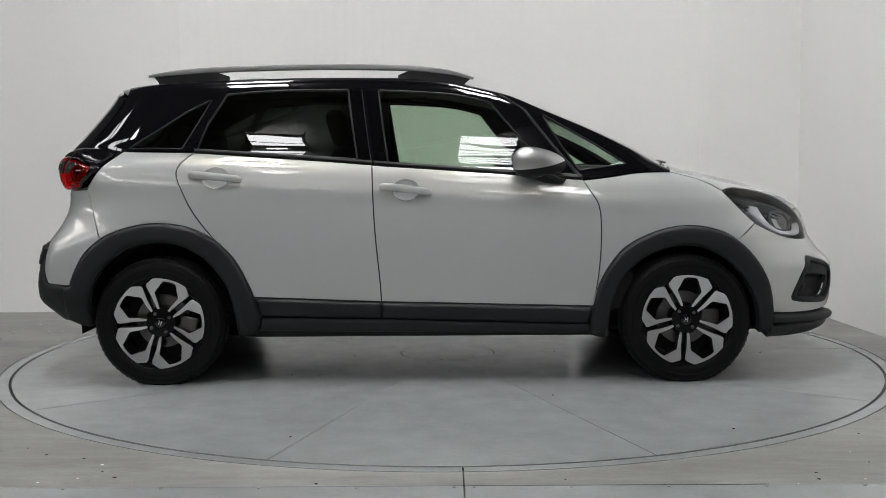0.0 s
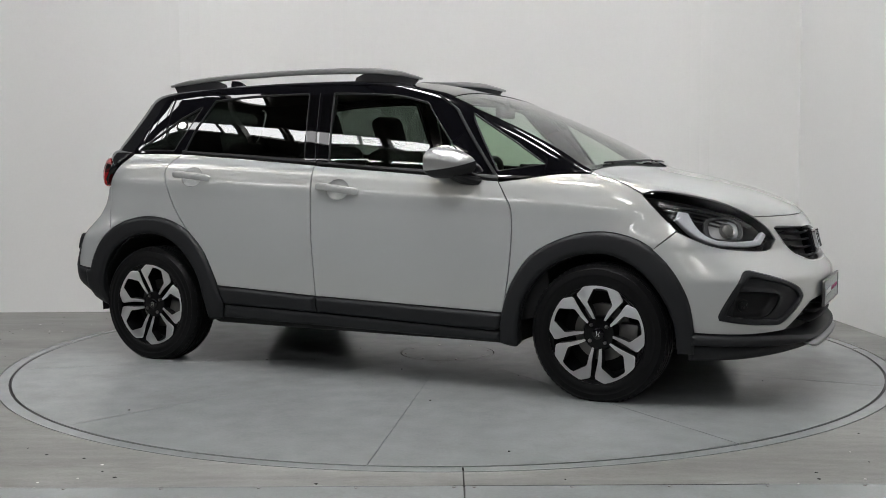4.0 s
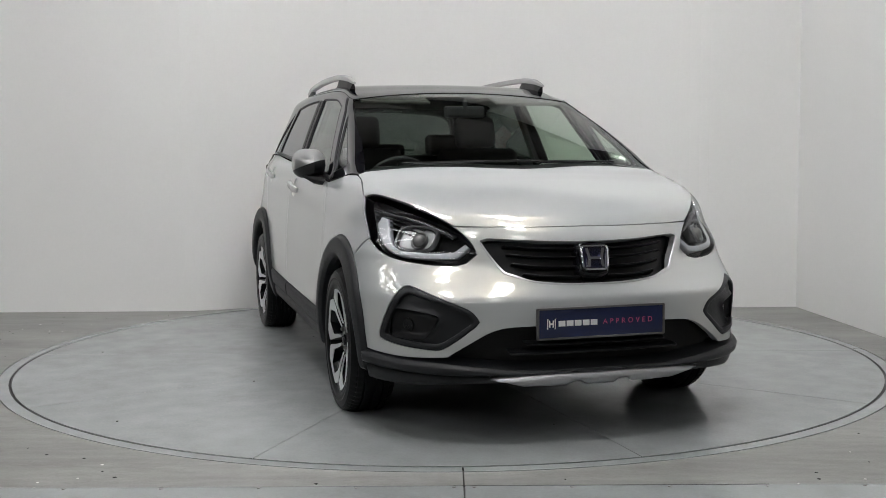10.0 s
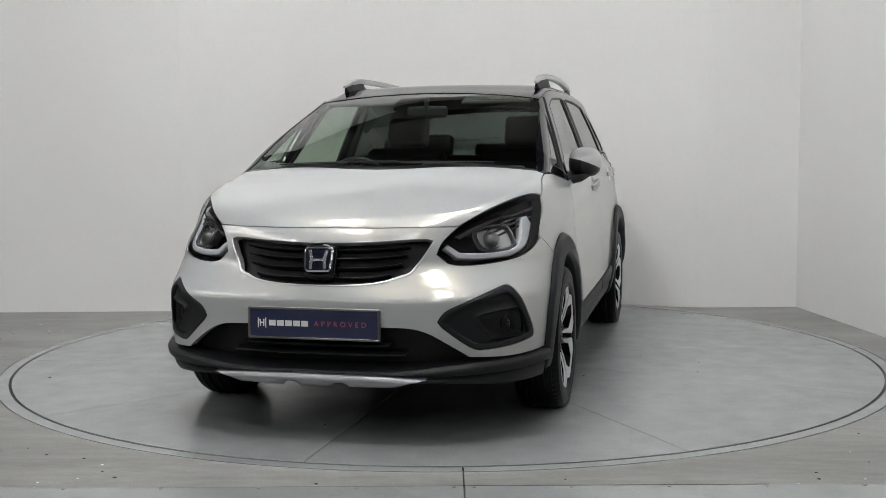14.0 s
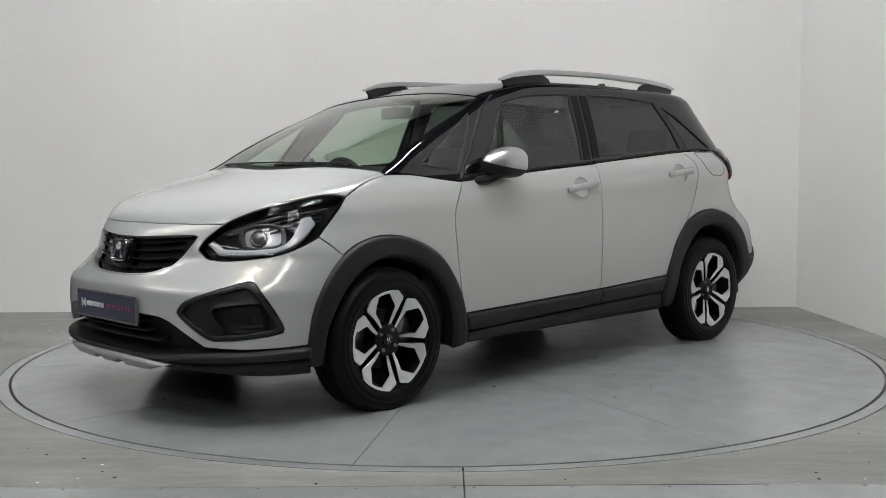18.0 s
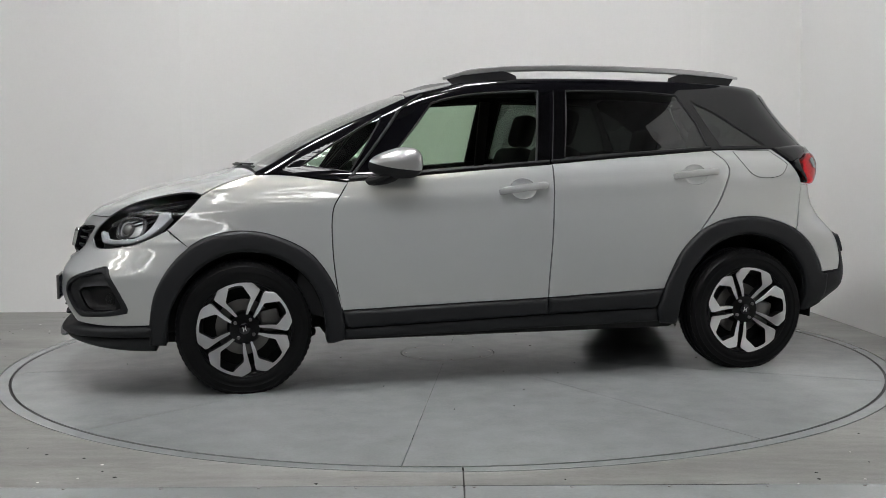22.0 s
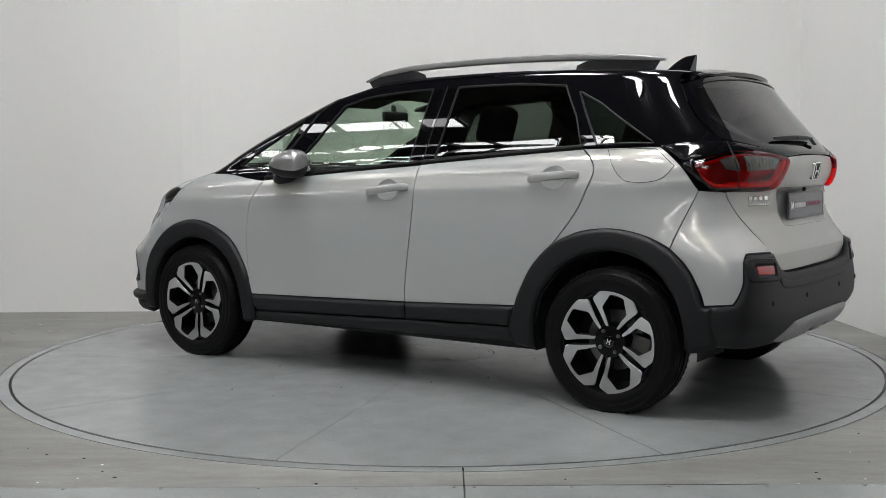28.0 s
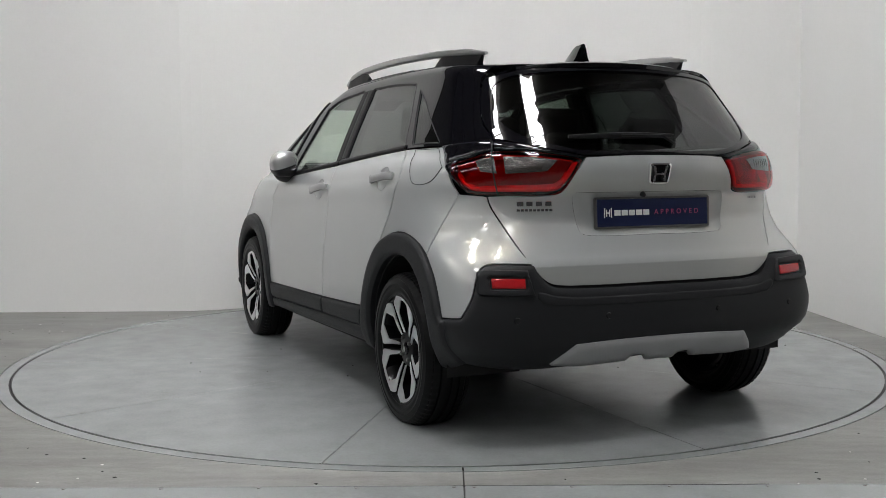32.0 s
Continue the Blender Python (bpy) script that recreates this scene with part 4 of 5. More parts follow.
HOOD = sym_v([over("front", p, "round") for p in HOOD_EDGE[:3]] + [over("front", c(HOOD_EDGE[3]), "round")] + [over("front", p, "round") for p in (HL[3], HL[2], HL[1])] + [over("side", p, "round") for p in ((1.442, .933, 1), (1.33, .988), (1.20, 1.022, 1))] + [(1.27, .6), (1.315, .3), c((1.335, 0))])
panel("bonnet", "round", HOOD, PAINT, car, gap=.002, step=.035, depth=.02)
panel("cowl", "round", sym_v([(1.345, 0), (1.32, .3), (1.275, .6), (1.21, 1.02, 1), (1.16, 1.02, 1), (1.21, .6), (1.25, .3), (1.265, 0)]), TRIM, car, off=-.012, step=.035, depth=.02)
WS_L = [(1.19, 1.005), (1.0, .875), (.8, .778), (.6, .696), (.46, .632)]
windscreen = panel("windscreen", "round", sym_v([(1.28, 0), (1.265, .3), (1.235, .6), (1.20, .975)] + [c(WS_L[0])] + WS_L[1:4] + [c(WS_L[4]), (.425, .4), (.41, 0)]), SCREEN, car, gap=.001, step=.018, depth=.004, off=-.003, label="clear raked windscreen")
windscreen.visible_shadow = False
ROOF_E = [(.40, .628), (.2, .60), (-.2, .588), (-.7, .585), (-1.1, .578), (-1.4, .555)]
roof = panel("roof", "round", sym_v([(.415, 0), (.43, .4), c((.455, .63))] + ROOF_E + [c((-1.47, .52)), (-1.50, .3), (-1.52, 0)]), BLACK, car, gap=.002, step=.045, depth=.012)
# tailgate: black upper with glass, white lower
def rang(y, z):
    o = np.array([[-2.6, y, z]])
    p = cast(o, np.array([[1.0, 0, 0]]), 1.6)[0]
    return math.atan2(p[1], REAR_AXIS - p[0])


def rp(y, z, *s):
    return (rang(y, z), z, *s)


TL = [(ra(-1.46, .735), 1.137, 1), (ra(-1.56, .75), 1.05), (ra(-1.665, .71), .962), (ra(-1.72, .68), .952), rp(.60, .951), rp(.44, .951), rp(.395, .962), rp(.35, 1.04), rp(.315, 1.092, 1), rp(.45, 1.12), (ra(-1.73, .60), 1.15), (ra(-1.70, .64), 1.155), (ra(-1.60, .70), 1.15)]
UP = sym([(0, 1.102), rp(.15, 1.10), rp(.31, 1.096, 1), rp(.45, 1.124), (ra(-1.73, .60), 1.156), (ra(-1.705, .635), 1.16, 1), rp(.605, 1.24), rp(.578, 1.33), rp(.55, 1.40, 1), rp(.40, 1.436), rp(.2, 1.448), (0, 1.452)])
# pillars and rails of the roof side: from the screen edge over the shoulder to the glass
TOPG = [(1.0, 1.075), (.83, 1.175), (.55, 1.335), (.35, 1.385), (.17, 1.41), (-.06, 1.425), (-.24, 1.43), (-.4, 1.433), (-.7, 1.432), (-.97, 1.412), (-1.10, 1.375)]
frame_out = [c((1.195, 1.01))] + WS_L[1:4] + [(.455, .632)] + ROOF_E + [c((-1.46, .53))] + [over("rear", p, "round") for p in (rp(.553, 1.405, 1), rp(.581, 1.33), rp(.608, 1.24), (ra(-1.705, .638), 1.161, 1), TL[11], TL[12], TL[0])]
belt = [(-1.44, 1.137), (-1.3, 1.137), (-1.10, 1.132), (-.93, 1.121), (-.5, 1.09), (-.243, 1.069), (.19, 1.037), (.46, 1.016), (.77, .992), (.90, 1.004), (1.05, 1.024), (1.20, 1.026)]


def to_round(x, z):
    """The side place (x, z) of the skin in round coordinates."""
    o, d = rays("side", np.array([[x, z]]))
    p = cast(o, d)[0]
    return (x, math.atan2(p[1], p[2] - CORE))


belt_r = [to_round(*p) for p in belt]
G1 = [(.985, 1.065), (.83, 1.165), (.585, 1.31), (.60, 1.275), (.755, 1.035)]
G2 = [(.63, 1.025), (.335, 1.365), (.17, 1.405), (-.06, 1.424), (-.215, 1.43), (-.165, 1.075)]
G3 = [(-.365, 1.432), (-.7, 1.43), (-.955, 1.412), (-1.04, 1.27), (-1.085, 1.145), (-.315, 1.095)]
G4 = [(-1.03, 1.385), (-1.15, 1.325), (-1.27, 1.245), (-1.42, 1.15), (-1.16, 1.148)]
holes_r = [[(*to_round(*p), 1) for p in g] for g in (G1, G2, G3, G4)]
holes_r[1][2:4] = [h[:2] for h in holes_r[1][2:4]]
holes_r[2][1] = holes_r[2][1][:2]
pillars = panel("pillar_frame", "round", frame_out + [c(p) for p in belt_r], BLACK, car, holes=holes_r, gap=.001, step=.013, depth=.02, mirror=True)
for g, nm, mt, lab in ((0, "quarter_light", GLASS, "small triangular front quarter window"), (1, "front_window", GLASS, "green-tinted front door window"), (2, "rear_window", PRIVACY, "dark privacy rear door window"), (3, "rear_quarter_light", PRIVACY, "dark triangular rear quarter window")):
    for ob in panel(nm, "round", holes_r[g], mt, car, off=-.006, step=.04, depth=0, gap=-.004, mirror=True, label=lab):
        ob.visible_shadow = mt is PRIVACY
for g in range(4):
    edge = outline(holes_r[g], .03)
    ring_out, ring_in = inset(edge, -.006), inset(edge, .004)
    panel("window_seal", "round", [tuple(p) for p in ring_out], TRIM, car, holes=[[tuple(p) for p in ring_in]], off=-.003, bulge=.004, soft=.005, step=.03, depth=.006, mirror=True)
# thin bright-edged strips at the belt and the door frames
for pts in ([(-1.10, 1.148), (-1.10, 1.132), (-.5, 1.09), (-.243, 1.069), (-.243, 1.084), (-.5, 1.105)], [(-.235, 1.084), (-.235, 1.069), (.19, 1.037), (.46, 1.016), (.77, .992), (.755, 1.012), (.46, 1.033), (.19, 1.052)]):
    panel("belt_moulding", "round", [(*to_round(*p), 1) for p in pts], TRIM, car, off=.002, bulge=.006, soft=.006, step=.02, depth=.01, mirror=True)
panel("pillar_strip", "round", [(*to_round(*p), 1) for p in ((.775, 1.0), (.755, 1.0), (.49, 1.33), (.372, 1.405), (.387, 1.405), (.507, 1.33))], TRIM, car, off=.0025, bulge=.004, soft=.005, step=.008, depth=.01, mirror=True)
for film in ([(-.232, 1.088), (-.176, 1.084), (-.226, 1.424), (-.278, 1.427)], [(-.310, 1.100), (-.254, 1.092), (-.302, 1.427), (-.356, 1.427)]):
    panel("pillar_cover", "round", [(*to_round(*p), 1) for p in film], FILM, car, off=.0015, step=.02, depth=.004, mirror=True)
panel("door_joint", "round", [(*to_round(*p), 1) for p in ((-.246, 1.085), (-.25, 1.085), (-.30, 1.435), (-.296, 1.435))], DARK, car, off=.001, step=.02, depth=0, mirror=True)

GATE = sym([(0, .612), rp(.3, .612), rp(.46, .622), rp(.52, .665), rp(.575, .76), rp(.635, .90), rp(.645, .945, 1), rp(.60, .947), rp(.44, .947), rp(.39, .962), rp(.345, 1.04), rp(.31, 1.09, 1), rp(.15, 1.097), (0, 1.098)])
RECESS = sym([(0, .795), rp(.29, .797), rp(.325, .815), rp(.345, .94), rp(.33, .956, 1), (0, .956)])
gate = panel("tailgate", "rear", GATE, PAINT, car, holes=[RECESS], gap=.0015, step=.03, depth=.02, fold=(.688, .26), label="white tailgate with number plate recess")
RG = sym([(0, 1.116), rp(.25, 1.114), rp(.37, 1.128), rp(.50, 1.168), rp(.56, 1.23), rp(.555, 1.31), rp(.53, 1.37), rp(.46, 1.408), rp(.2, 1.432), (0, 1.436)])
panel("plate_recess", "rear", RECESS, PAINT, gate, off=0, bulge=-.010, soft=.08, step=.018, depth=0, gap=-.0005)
panel("tailgate_upper", "rear", UP, BLACK, car, holes=[RG], gap=.0015, step=.03, depth=.015)
panel("rear_screen", "rear", RG, REAR_GLASS, car, off=-.004, step=.035, depth=0, gap=-.004, label="dark privacy rear screen")
bm = bmesh.new()
rows = []
for i in range(25):
    y = -.50 + 1.00 * i / 24
    e = (abs(y) / .50) ** 5
    xe, ze = -1.582 + .20 * y * y + .085 * e, 1.470 - .11 * y * y - .042 * e
    t0, _ = spot("top", -1.44, y, .002 - .03 * e)
    t1, _ = spot("top", -1.50, y, .004 - .03 * e)
    u0, _ = spot("rear", rang(y * .96, 1.435 - .06 * y * y), 1.435 - .06 * y * y, -.01)
    rows.append([bm.verts.new(v) for v in (t0, t1, (xe + .02, y, ze + .006), (xe, y, ze), (xe + .003, y, ze - .017), (xe + .022, y, ze - .026), u0)])
for p, q in zip(rows, rows[1:]):
    for j in range(6):
        bm.faces.new((p[j], p[j + 1], q[j + 1], q[j]))
bm.faces.new(rows[0])
bm.faces.new(rows[-1][::-1])
part("roof_spoiler", bm, BLACK, car, "gloss black roof spoiler", True)

# tail lamps: a smoked black top and a red body with its lights
TL_RED = TL[1:8] + [rp(.33, 1.078), rp(.345, 1.085, 1), rp(.50, 1.108), rp(.62, 1.108), (ra(-1.66, .70), 1.085), (ra(-1.57, .75), 1.062, 1)]
TL_TOP = [TL[0], (ra(-1.57, .752), 1.064, 1), (ra(-1.66, .70), 1.087), rp(.62, 1.110), rp(.50, 1.110), rp(.345, 1.087, 1), TL[8], TL[9], TL[10], TL[11], TL[12]]
tails = panel("tail_lamp", "rear", TL_RED, RED_LENS, car, off=.010, bulge=.012, soft=.025, step=.02, depth=.030, gap=.001, mirror=True, label="red wrap-round tail lamp with clear reversing light")
for k, tl in enumerate(tails):
    tl.visible_shadow = False
    ps = [panel("lamp_bed", "rear", TL_RED, DEEP_RED, tl, off=-.040, step=.025, depth=-.036, gap=.002)]
    ps.append(panel("lamp_top", "rear", TL_TOP, BLACK, tl, off=.004, bulge=.010, soft=.025, step=.02, depth=.018, gap=.0005))
    ps.append(panel("lamp_side", "rear", [(ra(-1.57, .752), 1.064, 1), (ra(-1.56, .75), 1.05), (ra(-1.665, .71), .962), (ra(-1.665, .711), .970, 1), (ra(-1.625, .73), 1.02), (ra(-1.61, .735), 1.06), (ra(-1.625, .725), 1.084, 1)], BLACK, tl, off=.0118, bulge=.011, soft=.025, step=.014, depth=.02, label="gloss black lamp side"))
    edge = outline(TL_RED, .02)
    ps.append(panel("light_bar", "rear", [tuple(p) for p in inset(edge, .009)], RED, tl, holes=[[(p[0], p[1] + .011 * min(1, max(0, (p[1] - 1.0) / .05))) for p in inset(edge, .024)]], off=-.007, bulge=.008, soft=.006, step=.012, depth=.02, label="bright red light bar"))
    ps.append(panel("reversing_light", "rear", [rp(.595, 1.084, 1), rp(.49, 1.082), rp(.425, 1.074, 1), rp(.462, 1.040, 1), rp(.595, 1.030, 1)], CLEAR_LAMP, tl, off=.0225, step=.012, depth=.008, label="clear ribbed reversing light"))
    for i in range(7):
        u0 = rang(.475 + .0165 * i, 1.06)
        ps.append(panel("lamp_rib", "rear", [(u0, 1.047, 1), (u0 + .002, 1.047, 1), (u0 + .002, 1.074, 1), (u0, 1.074, 1)], CLEAR_LAMP, tl, off=.0225, bulge=.0012, soft=.0015, step=.01, depth=.003))
    ps.append(panel("indicator", "rear", [rp(.672, 1.068, 1), rp(.650, 1.078), rp(.622, 1.083, 1), rp(.620, 1.030, 1), rp(.664, 1.036, 1)], CLEAR_LAMP, tl, off=.0225, step=.012, depth=.008, label="clear indicator"))
    ps.append(panel("lamp_joint", "rear", [rp(.612, .955, 1), rp(.608, .955, 1), rp(.606, 1.14, 1), rp(.61, 1.14, 1)], DARK, tl, off=.0228, step=.02, depth=0))
    if k:
        for o in ps:
            o.matrix_basis = Matrix.Diagonal((1, -1, 1, 1)) @ o.matrix_basis

# rear corners, bumper, skid plate
RB_TOP = [rp(.46, .615), rp(.50, .64), rp(.535, .695, 1), (ra(-1.875, .69), .70), (ra(-1.865, .75), .697), (ra(-1.855, .772), .668), (ra(-1.845, .785), .58), (ra(-1.81, .81), .505, 1)]
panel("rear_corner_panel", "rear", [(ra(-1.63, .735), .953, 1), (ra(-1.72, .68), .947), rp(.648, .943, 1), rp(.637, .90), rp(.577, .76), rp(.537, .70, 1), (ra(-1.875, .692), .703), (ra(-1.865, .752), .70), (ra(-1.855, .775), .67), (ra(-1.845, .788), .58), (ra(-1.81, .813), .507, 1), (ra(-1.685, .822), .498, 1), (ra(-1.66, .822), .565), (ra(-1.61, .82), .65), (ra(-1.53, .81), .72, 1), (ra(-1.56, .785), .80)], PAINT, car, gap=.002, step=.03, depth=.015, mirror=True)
panel("rear_bumper", "rear", sym([(0, .606)] + [rp(.3, .606)] + RB_TOP + [(ra(-1.70, .825), .495, 1), (ra(-1.70, .82), .33, 1), (ra(-1.85, .66), .30), (ra(-1.9, .45), .30), (0, .33)]), CLAD, car, off=.002, bulge=.009, soft=.03, step=.024, depth=.08, gap=.002)
panel("rear_skid_plate", "rear", sym([(0, .325), (.07, .325), (.09, .345), (.15, .345), (.17, .325, 1), (.40, .318, 1), (.50, .33, 1), (.40, .405, 1), (.2, .412), (0, .414)]), MATT_SILVER, car, off=.016, bulge=.014, soft=.02, step=.012, depth=.06, label="satin silver rear skid plate")
pods = panel("reflector_pod", "rear", [rp(.545, .585, 1), rp(.735, .590), rp(.748, .600, 1), rp(.742, .672, 1), rp(.72, .680), rp(.565, .676, 1)], CLAD, car, holes=[[rp(.575, .608, 1), rp(.705, .613, 1), rp(.705, .654, 1), rp(.575, .652, 1)]], off=.010, bulge=.010, soft=.007, step=.014, depth=.03, mirror=True)
panel("bumper_ledge", "rear", sym([(0, .535), rp(.30, .537), rp(.50, .548), rp(.54, .575, 1), rp(.53, .60), rp(.46, .583), rp(.3, .574), (0, .574)]), CLAD, car, off=.008, bulge=.007, soft=.012, step=.018, depth=.03)
refl = panel("rear_reflector", "rear", [rp(.58, .612, 1), rp(.70, .617, 1), rp(.70, .650, 1), rp(.58, .648, 1)], RED, car, off=.013, bulge=.003, soft=.006, step=.02, depth=.01, mirror=True, label="red rear reflector")
for y in (.25, -.25, .62, -.62):
    m = seat_on("rear", rang(y, .50), .50, .015)
    part("parking_sensor", lathe([(.0, .003), (.010, .002), (.012, -.004)], 20, "Z"), TRIM, car, "", True, m)


# number plates with dealer print
def plate(parent, m):
    root = new("number_plate")
    root.parent, root.matrix_basis = parent, m
    root["label"] = "navy dealer plate in a chrome frame"
    w, h = .258, .056
    bms = []
    for sx, sy, cx, cy in ((2 * w, .006, 0, h), (2 * w, .006, 0, -h), (.006, 2 * h, w, 0), (.006, 2 * h, -w, 0)):
        bms.append(box(sx + .004, sy + .002, .012, Matrix.Translation((cx, cy, 0)), .0015, 1))
    part("plate_frame", join(*bms), STEEL, root)
    part("plate_face", box(2 * w, 2 * h, .008, None, .001, 1), NAVY, root)
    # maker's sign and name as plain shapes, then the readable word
    z0, z1 = .004, .0052
    bms = [prism([(x * .017 - .205, y * .019) for x, y in ((-1, -1), (-.8, -1), (-.75, 1), (-1, 1))], z0, z1), prism([(x * .017 - .205, y * .019) for x, y in ((1, -1), (1, 1), (.75, 1), (.8, -1))], z0, z1), prism([(x * .017 - .205, y * .019) for x, y in ((-.5, -.15), (.5, -.15), (.5, .15), (-.5, .15))], z0, z1), prism([(x * .017 - .205, y * .019) for x, y in ((-.5, -.7), (-.25, -.7), (-.3, .7), (-.6, .7))], z0, z1), prism([(x * .017 - .205, y * .019) for x, y in ((.5, -.7), (.6, .7), (.3, .7), (.25, -.7))], z0, z1)]
    part("maker_sign", join(*bms), WHITE_PRINT, root)
    bms = [box(.027, .021, .0012, Matrix.Translation((-.163 + .0325 * i, 0, .0046))) for i in range(5)]
    part("name_bars", join(*bms), WHITE_PRINT, root)
    tx = bpy.data.curves.new("plate_word", "FONT")
    tx.body, tx.size, tx.align_x, tx.align_y, tx.extrude, tx.space_character = "APPROVED", .0275, "LEFT", "CENTER", .0006, 1.72
    ob = new("plate_word", tx)
    bpy.context.view_layer.update()
    me = bpy.data.meshes.new_from_object(ob)
    bpy.data.objects.remove(ob)
    me.materials.append(PINK)
    w2 = new("plate_word", me)
    w2.parent, w2.matrix_basis = root, Matrix.Translation((.004, 0, .0046))
    return root


pf = Matrix.Translation((2.143, 0, .474)) @ Matrix(((0, 0, 1), (1, 0, 0), (0, 1, 0))).to_4x4()
pr = Matrix.Translation((-1.838, 0, .878)) @ Matrix(((0, 0, -1), (-1, 0, 0), (0, 1, 0))).to_4x4() @ pose(0, 0, 0, -3)
plate(car, pf)
plate(car, pr)
panel("plate_carrier", "front", sym([(0, .43), (.17, .43, 1), (.17, .515, 1), (0, .515)]), TRIM, car, off=-.012, step=.03, depth=.02)
badge(car, "rear", 0, 1.028, .05, .004, BLACK)
# model lettering on the tailgate as plain chrome bars
m = seat_on("rear", rang(.49, .90), .905, .002)
part("model_lettering", join(*[box(.024, .017, .003, m @ Matrix.Translation((-.055 + .036 * i, .012, 0)), .001, 1) for i in range(4)], *[box(.012, .009, .003, m @ Matrix.Translation((-.062 + .0155 * i, -.012, 0)), .0008, 1) for i in range(9)]), CHROME, car, "chrome model lettering")
m = seat_on("rear", rang(-.53, .925), .925, .002)
part("trim_lettering", join(*[box(.010, .010, .003, m @ Matrix.Translation((-.025 + .013 * i, 0, 0)), .0008, 1) for i in range(5)]), MATT_SILVER, car, "small chrome trim lettering")
part("rear_camera", lathe([(.0, .01), (.008, .009), (.011, -.004)], 16, "Z"), TRIM, car, "", True, seat_on("rear", rang(.05, .955), .95, .008))


# ---- fittings of the body ----
def sweep_tube(path, w, h, n=12, up=Vector((0, 0, 1)), taper=None):
    """A rounded bar along a path."""
    bm = bmesh.new()
    rings = []
    P = [Vector(p) for p in path]
    for i, p in enumerate(P):
        d = (P[min(i + 1, len(P) - 1)] - P[max(i - 1, 0)]).normalized()
        s = d.cross(up).normalized()
        u = s.cross(d)
        k = taper(i / (len(P) - 1)) if taper else 1
        ring = []
        for j in range(n):
            a = 2 * math.pi * j / n
            ca, sa = math.cos(a), math.sin(a)
            f = lambda q: math.copysign(abs(q) ** .6, q)
            ring.append(bm.verts.new(p + s * f(ca) * w / 2 * k + u * f(sa) * h / 2 * k))
        rings.append(ring)
    for a, b in zip(rings, rings[1:]):
        for j in range(n):
            bm.faces.new((a[j], a[(j + 1) % n], b[(j + 1) % n], b[j]))
    bm.faces.new(rings[0][::-1])
    bm.faces.new(rings[-1])
    return bm


RAIL = smooth_curve("-1.38:1.513 -1.2:1.530 -.9:1.545 -.5:1.551 -.1:1.544 .1:1.526 .26:1.490")
RAIL_Y = smooth_curve("-1.38:.485 -.9:.525 -.3:.54 .26:.53")
for sg in (1, -1):
    rail = new("roof_rail")
    rail.parent = car
    rail["label"] = "silver roof rail on black feet"
    xs = np.linspace(-1.37, .255, 40)
    part("rail_bar", sweep_tube([(x, sg * float(RAIL_Y(x)), float(RAIL(x))) for x in xs], .038, .030, taper=lambda t: min(1, .40 + 7 * min(t, 1 - t))), SILVER, rail, "", True)
    for a, b, out in ((-1.345, -.96, -1), (-.12, .238, 1)):
        bm = bmesh.new()
        rows = []
        for i in range(15):
            t = i / 14
            x = a + (b - a) * t
            far = t if out > 0 else 1 - t
            y, zt = sg * float(RAIL_Y(x)), float(RAIL(x)) - .006
            e = max(.15, min(1, 5 * (1 - far), 4 * far + .15))
            xb = x - out * .035 * max(0, far - .6) / .4
            zi, zo = (spot("top", xb, y + d)[0].z - .006 for d in (-.016, .018))
            zt = max(zt - (0 if far > .2 else .03 * (1 - far / .2)), max(zi, zo) + .004)
            rows.append([bm.verts.new(v) for v in ((xb, y - .016, zi), (xb, y + .018, zo), (x, y + .013 * e + .002, zt), (x, y - .011 * e - .002, zt))])
        for p, q in zip(rows, rows[1:]):
            for j in range(4):
                bm.faces.new((p[j], p[(j + 1) % 4], q[(j + 1) % 4], q[j]))
        bm.faces.new(rows[0])
        bm.faces.new(rows[-1])
        part("rail_foot", bm, TRIM, rail, "", True)

# shark-fin aerial
p, _ = spot("top", -1.245, 0)
bm = bmesh.new()
rows = []
for i in range(13):
    t = i / 12
    x, z = -.12 + .17 * t, .088 * (math.sin(t * math.pi / 2) ** 1.35)
    w = .046 * (1 - (1 - t) ** 3) + .002
    rows.append([bm.verts.new((p.x - x - (.02 * h if t > .9 else 0), y * w, p.z - .006 + z * h)) for y, h in ((-1, 0), (-.62, .35), (-.36, .75), (-.16, .96), (0, 1), (.16, .96), (.36, .75), (.62, .35), (1, 0))])
for a, b in zip(rows, rows[1:]):
    for j in range(8):
        bm.faces.new((a[j], a[j + 1], b[j + 1], b[j]))
bm.faces.new(rows[-1])
part("shark_fin_aerial", bm, BLACK, car, "gloss black shark-fin aerial", True)

# wipers
for ya, yb in ((-.52, .06), (.06, .50)):
    w = new("wiper")
    w.parent = car
    pts = [spot("top", 1.262 - .24 * y * y - .012 * (y - ya), y, .005)[0] for y in np.linspace(ya, yb, 14)]
    part("wiper_blade", sweep_tube(pts, .012, .009, 8), TRIM, w)
    part("wiper_arm", sweep_tube([p + Vector((.014, 0, -.004)) for p in pts[1:9]], .014, .007, 8), TRIM, w)
rw = [Vector(spot("rear", u, 1.165 - .03 * u * u, .012)[0]) for u in np.linspace(-.12, .42, 12)]
w = new("rear_wiper")
w.parent = car
part("wiper_blade", sweep_tube(rw, .020, .022, 8, taper=lambda t: .55 + 1.1 * t * (1 - t) * 2), TRIM, w)
part("wiper_arm", sweep_tube([spot("rear", -.10, 1.14, .008)[0], spot("rear", -.05, 1.16, .018)[0], rw[6] + Vector((-.006, 0, 0))], .018, .010, 8), TRIM, w)


